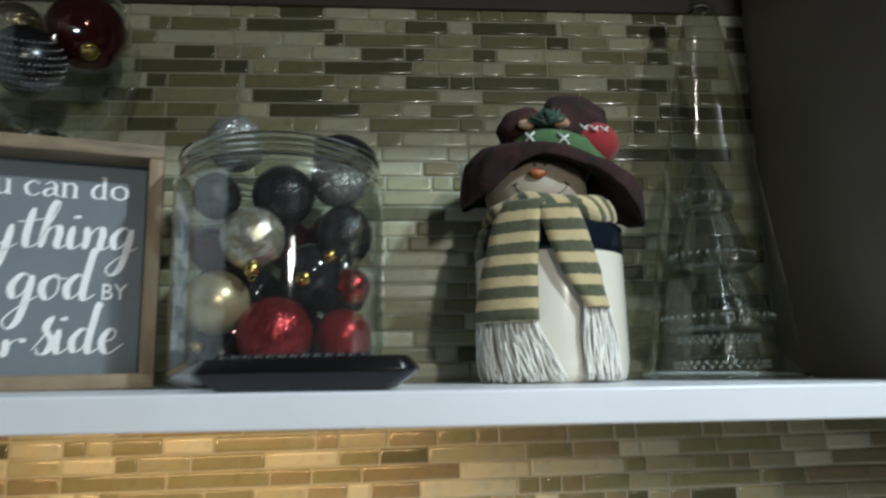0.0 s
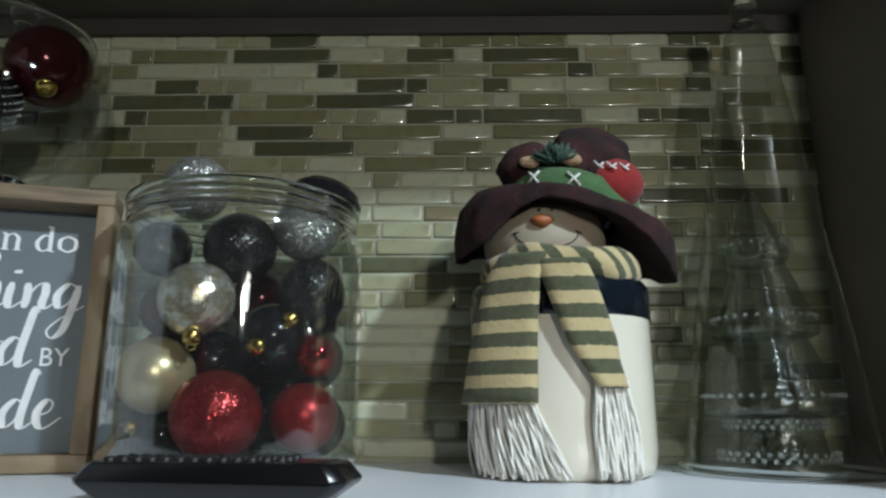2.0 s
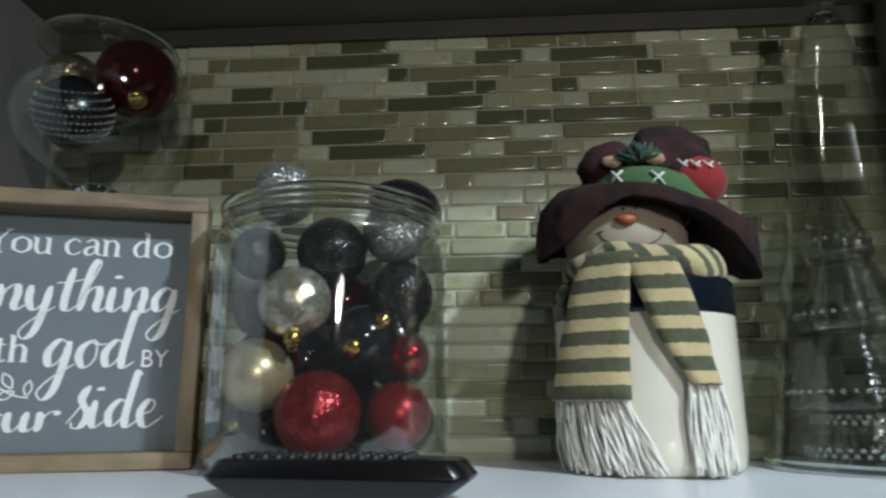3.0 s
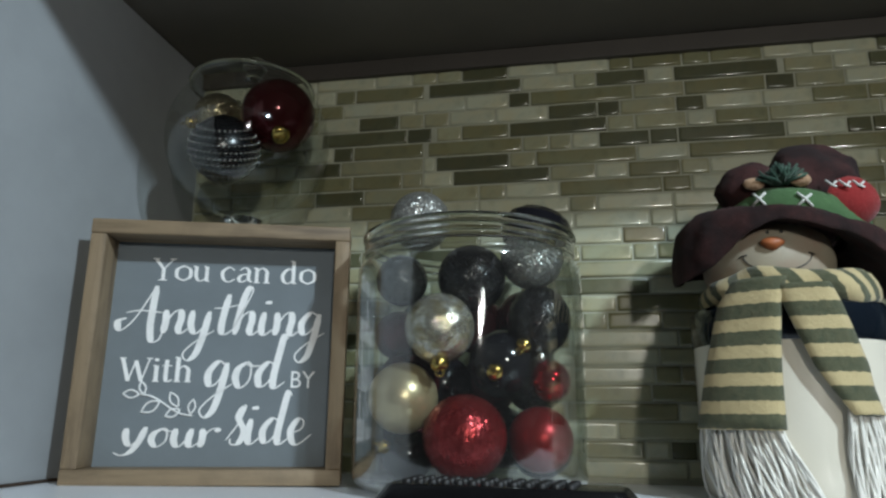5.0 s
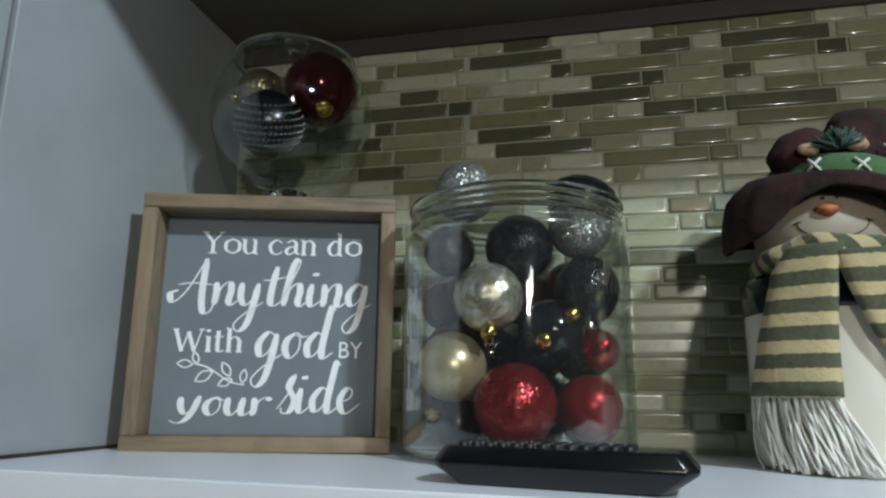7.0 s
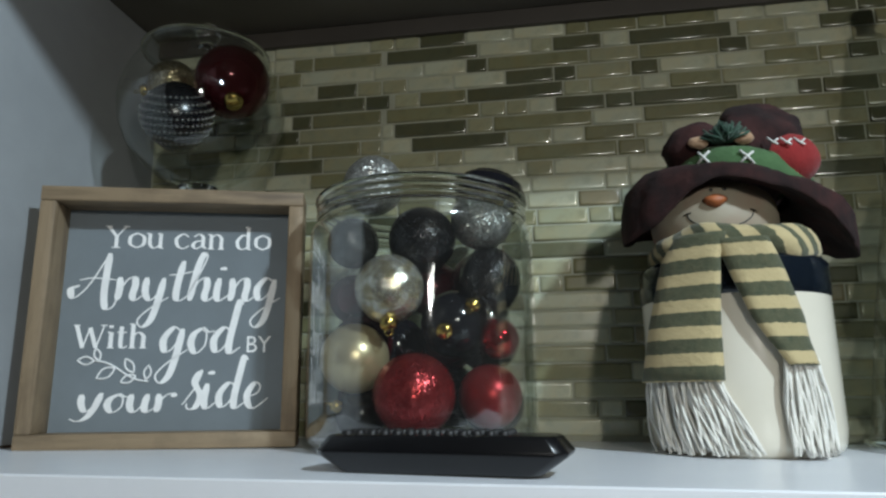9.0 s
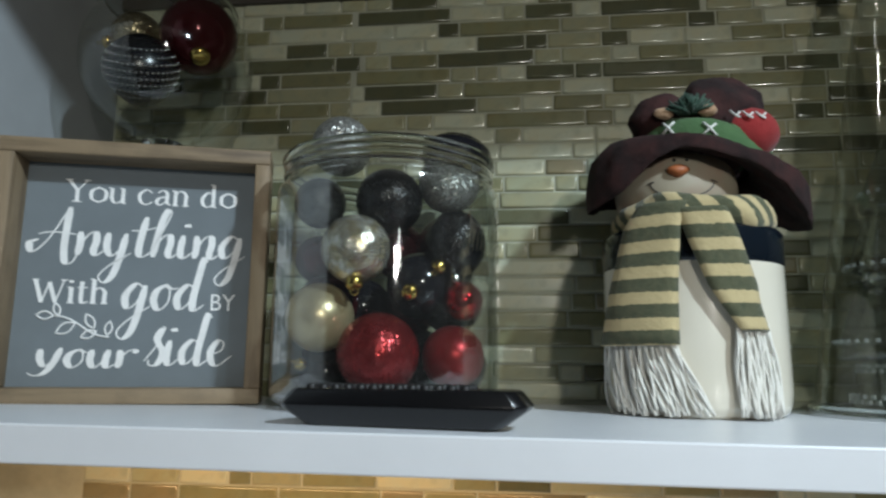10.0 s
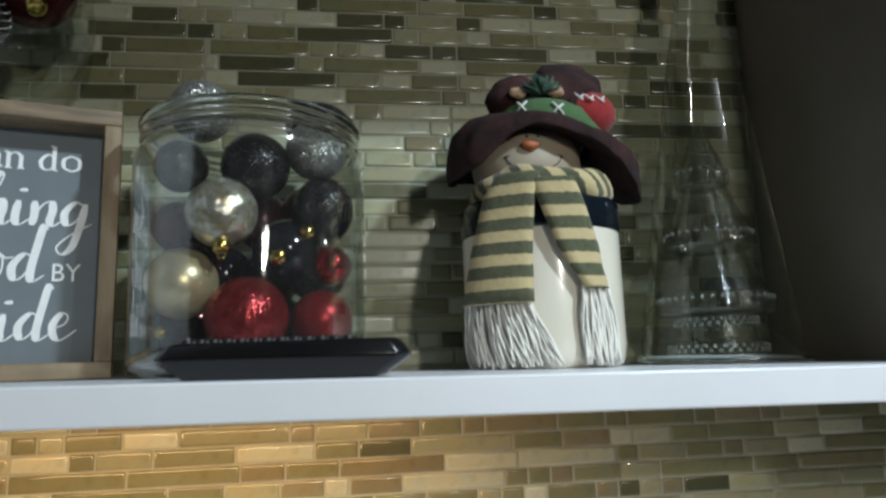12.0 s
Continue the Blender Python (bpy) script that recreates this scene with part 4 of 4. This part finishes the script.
part("knob", lathe([(0.010, 0.4155), (0.008, 0.421), (0.013, 0.428), (0.0135, 0.435), (0.009, 0.440), (0, 0.442)], 32), SOLID, lid, "glass knob")
GG = "ornaments in the globe jar"
ornament("large glossy wine red bauble in the globe jar", (-0.334, 0.652, 1.823), 0.0390, WINE, (0.35, -0.55, -0.78), CAP_GOLD, "", (1, 1, 1), (0, 0, 0), GG)
ornament("gold glitter bauble in the globe jar", (-0.410, 0.664, 1.832), 0.0270, bauble("gold_glitter", (0.34, 0.29, 0.18), 0.3, 0.9, "glitter", 0.9, 800), (-0.9, -0.4, -0.3), CAP_GOLD, "", (1, 1, 1), (0, 0, 0), GG)
drop = thing("ornament", "black teardrop bauble with rows of silver beads in the globe jar", "ornament", Matrix.LocRotScale((-0.376, 0.622, 1.7740), Euler((radians(30), radians(12), 0)), None), GG)


def drop_radius(z):
    f = (z + 0.037) / 0.074
    return 0.037 * math.sin(math.pi * min(1, max(0, f))) ** 0.6 * (0.86 + 0.22 * f)


part("bauble", lathe([(drop_radius(-0.037 + 0.074 * k / 30) if 0 < k < 30 else 0, -0.037 + 0.074 * k / 30) for k in range(31)], 48), BLACK_SATIN, drop, "smooth black body")
for row in range(8):
    z = -0.022 + 0.0066 * row
    beads, r = bmesh.new(), drop_radius(z)
    count = int(2 * math.pi * r / 0.0050)
    for k in range(count):
        a = 2 * math.pi * k / count
        bmesh.ops.create_icosphere(beads, subdivisions=1, radius=0.0013, matrix=Matrix.Translation((r * math.cos(a), r * math.sin(a), z)))
    part("bead_row", beads, CAP_SILVER, drop, "row of tiny silver beads")

# ---- mosaic tiles ----
# one letter for each 5 mm of a row: the tile's shade; a change of case starts a new tile; dots are free
LAYOUT = [
    "..............................lllllllllllllllLLLLLLLLLnnnnnnNNNNNNdddddddddddLLLLLLLLLLLllllllllllllMMMMMmmmmmmmmmmmMMMMMMmmmmmmmmmmmLLLLLLLLLLlllllllllllllDDDDDDdddddd..................",
    "..............................lllllMMMMMmmmmmmmmmmmmmmmmm.DDDDDDDDDDDDDDDDDDDDDDllllllllllllNNNNNdddddddddddLLLLLLdddddddddddddddddddddd.NNNNNNNNNNlllllllDDDDDDDDDDD.....................",
    "...............................mmmmmmLLLLLLLLLLLLLLLLLLllllllllllllLLLLLLLLLLdddddMMMMMMMMMMMMMMMMMMMMMMMnnnnnnnnnnnMMMMMMMMMMMMMMMMMddddddNNNNNNNNNNlllllllllll..........................",
    "...............................llllllllllDDDDDDDDDDnnnnnnNNNNNNlllllllllllLLLLLLLLLLLLdddddddddddDDDDDnnnnnnnnnnnnDDDDDDllllllllllllLLLLLLLLLLmmmmmmmmmmmMMMMMMdddddd.....................",
    "................................dddddddddddddddddddddDDDDDD.nnnnnnMMMMMMMMMMMddddddddddddddddddddddNNNNNNnnnnnnnnnnnLLLLLLmmmmmmmmmmmNNNNNNNNNNNNNNNNNNNNNNllllllllllll...................",
    "............................lllllllDDDDDmmmmmmmmmmmmmmmmm.MMMMMMMMMMMMMMMMMMMMMMnnnnnnNNNNNllllllDDDDDDDDDDDddddddDDDDDDDDDDDDDDDDDDDDDDllllllllllllDDDDDddddddddddd......................",
    "..........................dddddddddddNNNNNNNNNNNNNNNNNNNNlllDDDDDDDDDDDDDDDDDnnnnnnMMMMMMMMMMMMMMMMMMMMMMlllllllllllMMMMMMMMMMMMMMMMMMMMMMMMMmmmmmmmmmmmmmmmmmmmm.........................",
    "...........................mmmmmmmmmmmmmMMMMMMMMMMMMnnnnnLLLLLLLddddddddddddddddddddddNNNNNNNNNNlllllllMMMMMMMMMMMnnnnnnLLLLLLLLLLLLLLLLLLlllllllllllllllNNNNNNNN.........................",
    "...............................ddddddddddddNNNNNNNNNNNNNNNNnnnnnnnnnnnNNNNNNllllllllllllMMMMMMMMMMMMMMMMMMMMMMmmmmmmLLLLLLLLLLLLLLLLLLLLmmmmmmmmmMMMMMMMMMdddddd..........................",
    ".............................lllllllllllMMMMMMMMMMMMllllllllllllllllllLLLLLLLLLLLLLLLLLLLLnnnnnnLLLLLLLLLLLLLLLLllllllllllllllllllllllll.........NNNNNNN..................................",
]
CELL, X0 = 0.005, -0.48
shared = {}


def tile_mesh(cells, shade):
    """A pillowed glass tile, its back at y = 0, facing -y."""
    key = (cells, shade)
    if key not in shared:
        w, h = cells * CELL / 2 - 0.0012, PITCH / 2 - 0.0012
        verts, faces = [], []
        for inset, y in ((0.0, 0.003), (0.0, -0.0012), (0.0006, -0.0020), (0.0014, -0.0024), (0.0023, -0.0026), (0.0032, -0.0026)):
            verts += [(-w + inset, y, -h + inset), (w - inset, y, -h + inset), (w - inset, y, h - inset), (-w + inset, y, h - inset)]
        for k in range(5):
            for i in range(4):
                j = (i + 1) % 4
                faces.append((4 * k + i, 4 * k + j, 4 * k + 4 + j, 4 * k + 4 + i))
        faces.append((20, 21, 22, 23))
        me = bpy.data.meshes.new("tile")
        me.from_pydata(verts, [], faces)
        me.polygons.foreach_set("use_smooth", [True] * len(me.polygons))
        me.materials.append(TILES[shade])
        shared[key] = me
    return shared[key]


def row_runs(text, rng, shades):
    """Cut a row into tiles: (first cell, cells, shade)."""
    runs, i, cells = [], 0, len(text)
    while i < cells:
        j = i
        while j < cells and text[j] == text[i]:
            j += 1
        if text[i] != ".":
            runs.append((i, j - i, text[i].upper()))
        else:
            k = i
            while k < j:
                n = min(rng.choice((5, 5, 9, 11, 11, 16, 22)), j - k)
                if j - k - n < 4:
                    n = j - k
                runs.append((k, n, rng.choice(shades)))
                k += n
        i = j
    return runs


def lay(rows, first_row, parent, seed):
    rng = random.Random(seed)
    for r, text in enumerate(rows):
        z = ROW_TOP - PITCH * (first_row + r + 0.5)
        for a, n, shade in row_runs(text, rng, "DDMMNNNLLLL" if first_row + r < 10 else "DMMNNNNBLLLLL" if first_row < 20 else "DMMMMNNNNBBBLL"):
            x = X0 + CELL * (a + n / 2)
            if n < 2 or x - n * CELL / 2 < SIDE_L - 0.0005:
                continue
            ob = new("tile", tile_mesh(n, shade))
            ob.parent = parent
            ob.matrix_basis = pose(x, WALL_Y, z, rng.gauss(0, 0.6), rng.gauss(0, 0.15), rng.gauss(0, 0.6))


FREE = "." * 185
lay(LAYOUT + [FREE] * 15, 0, wall, 11)
lower = structure("wall_north_lower", box(SIDE_L, 0.76, WALL_Y - 0.0006, WALL_Y - 0.0002, 0.92, 1.43), GROUT, "pale grouted wall under the shelf with glass mosaic tiles", "wall")
lay(["." * 246] * 11, 26, lower, 23)
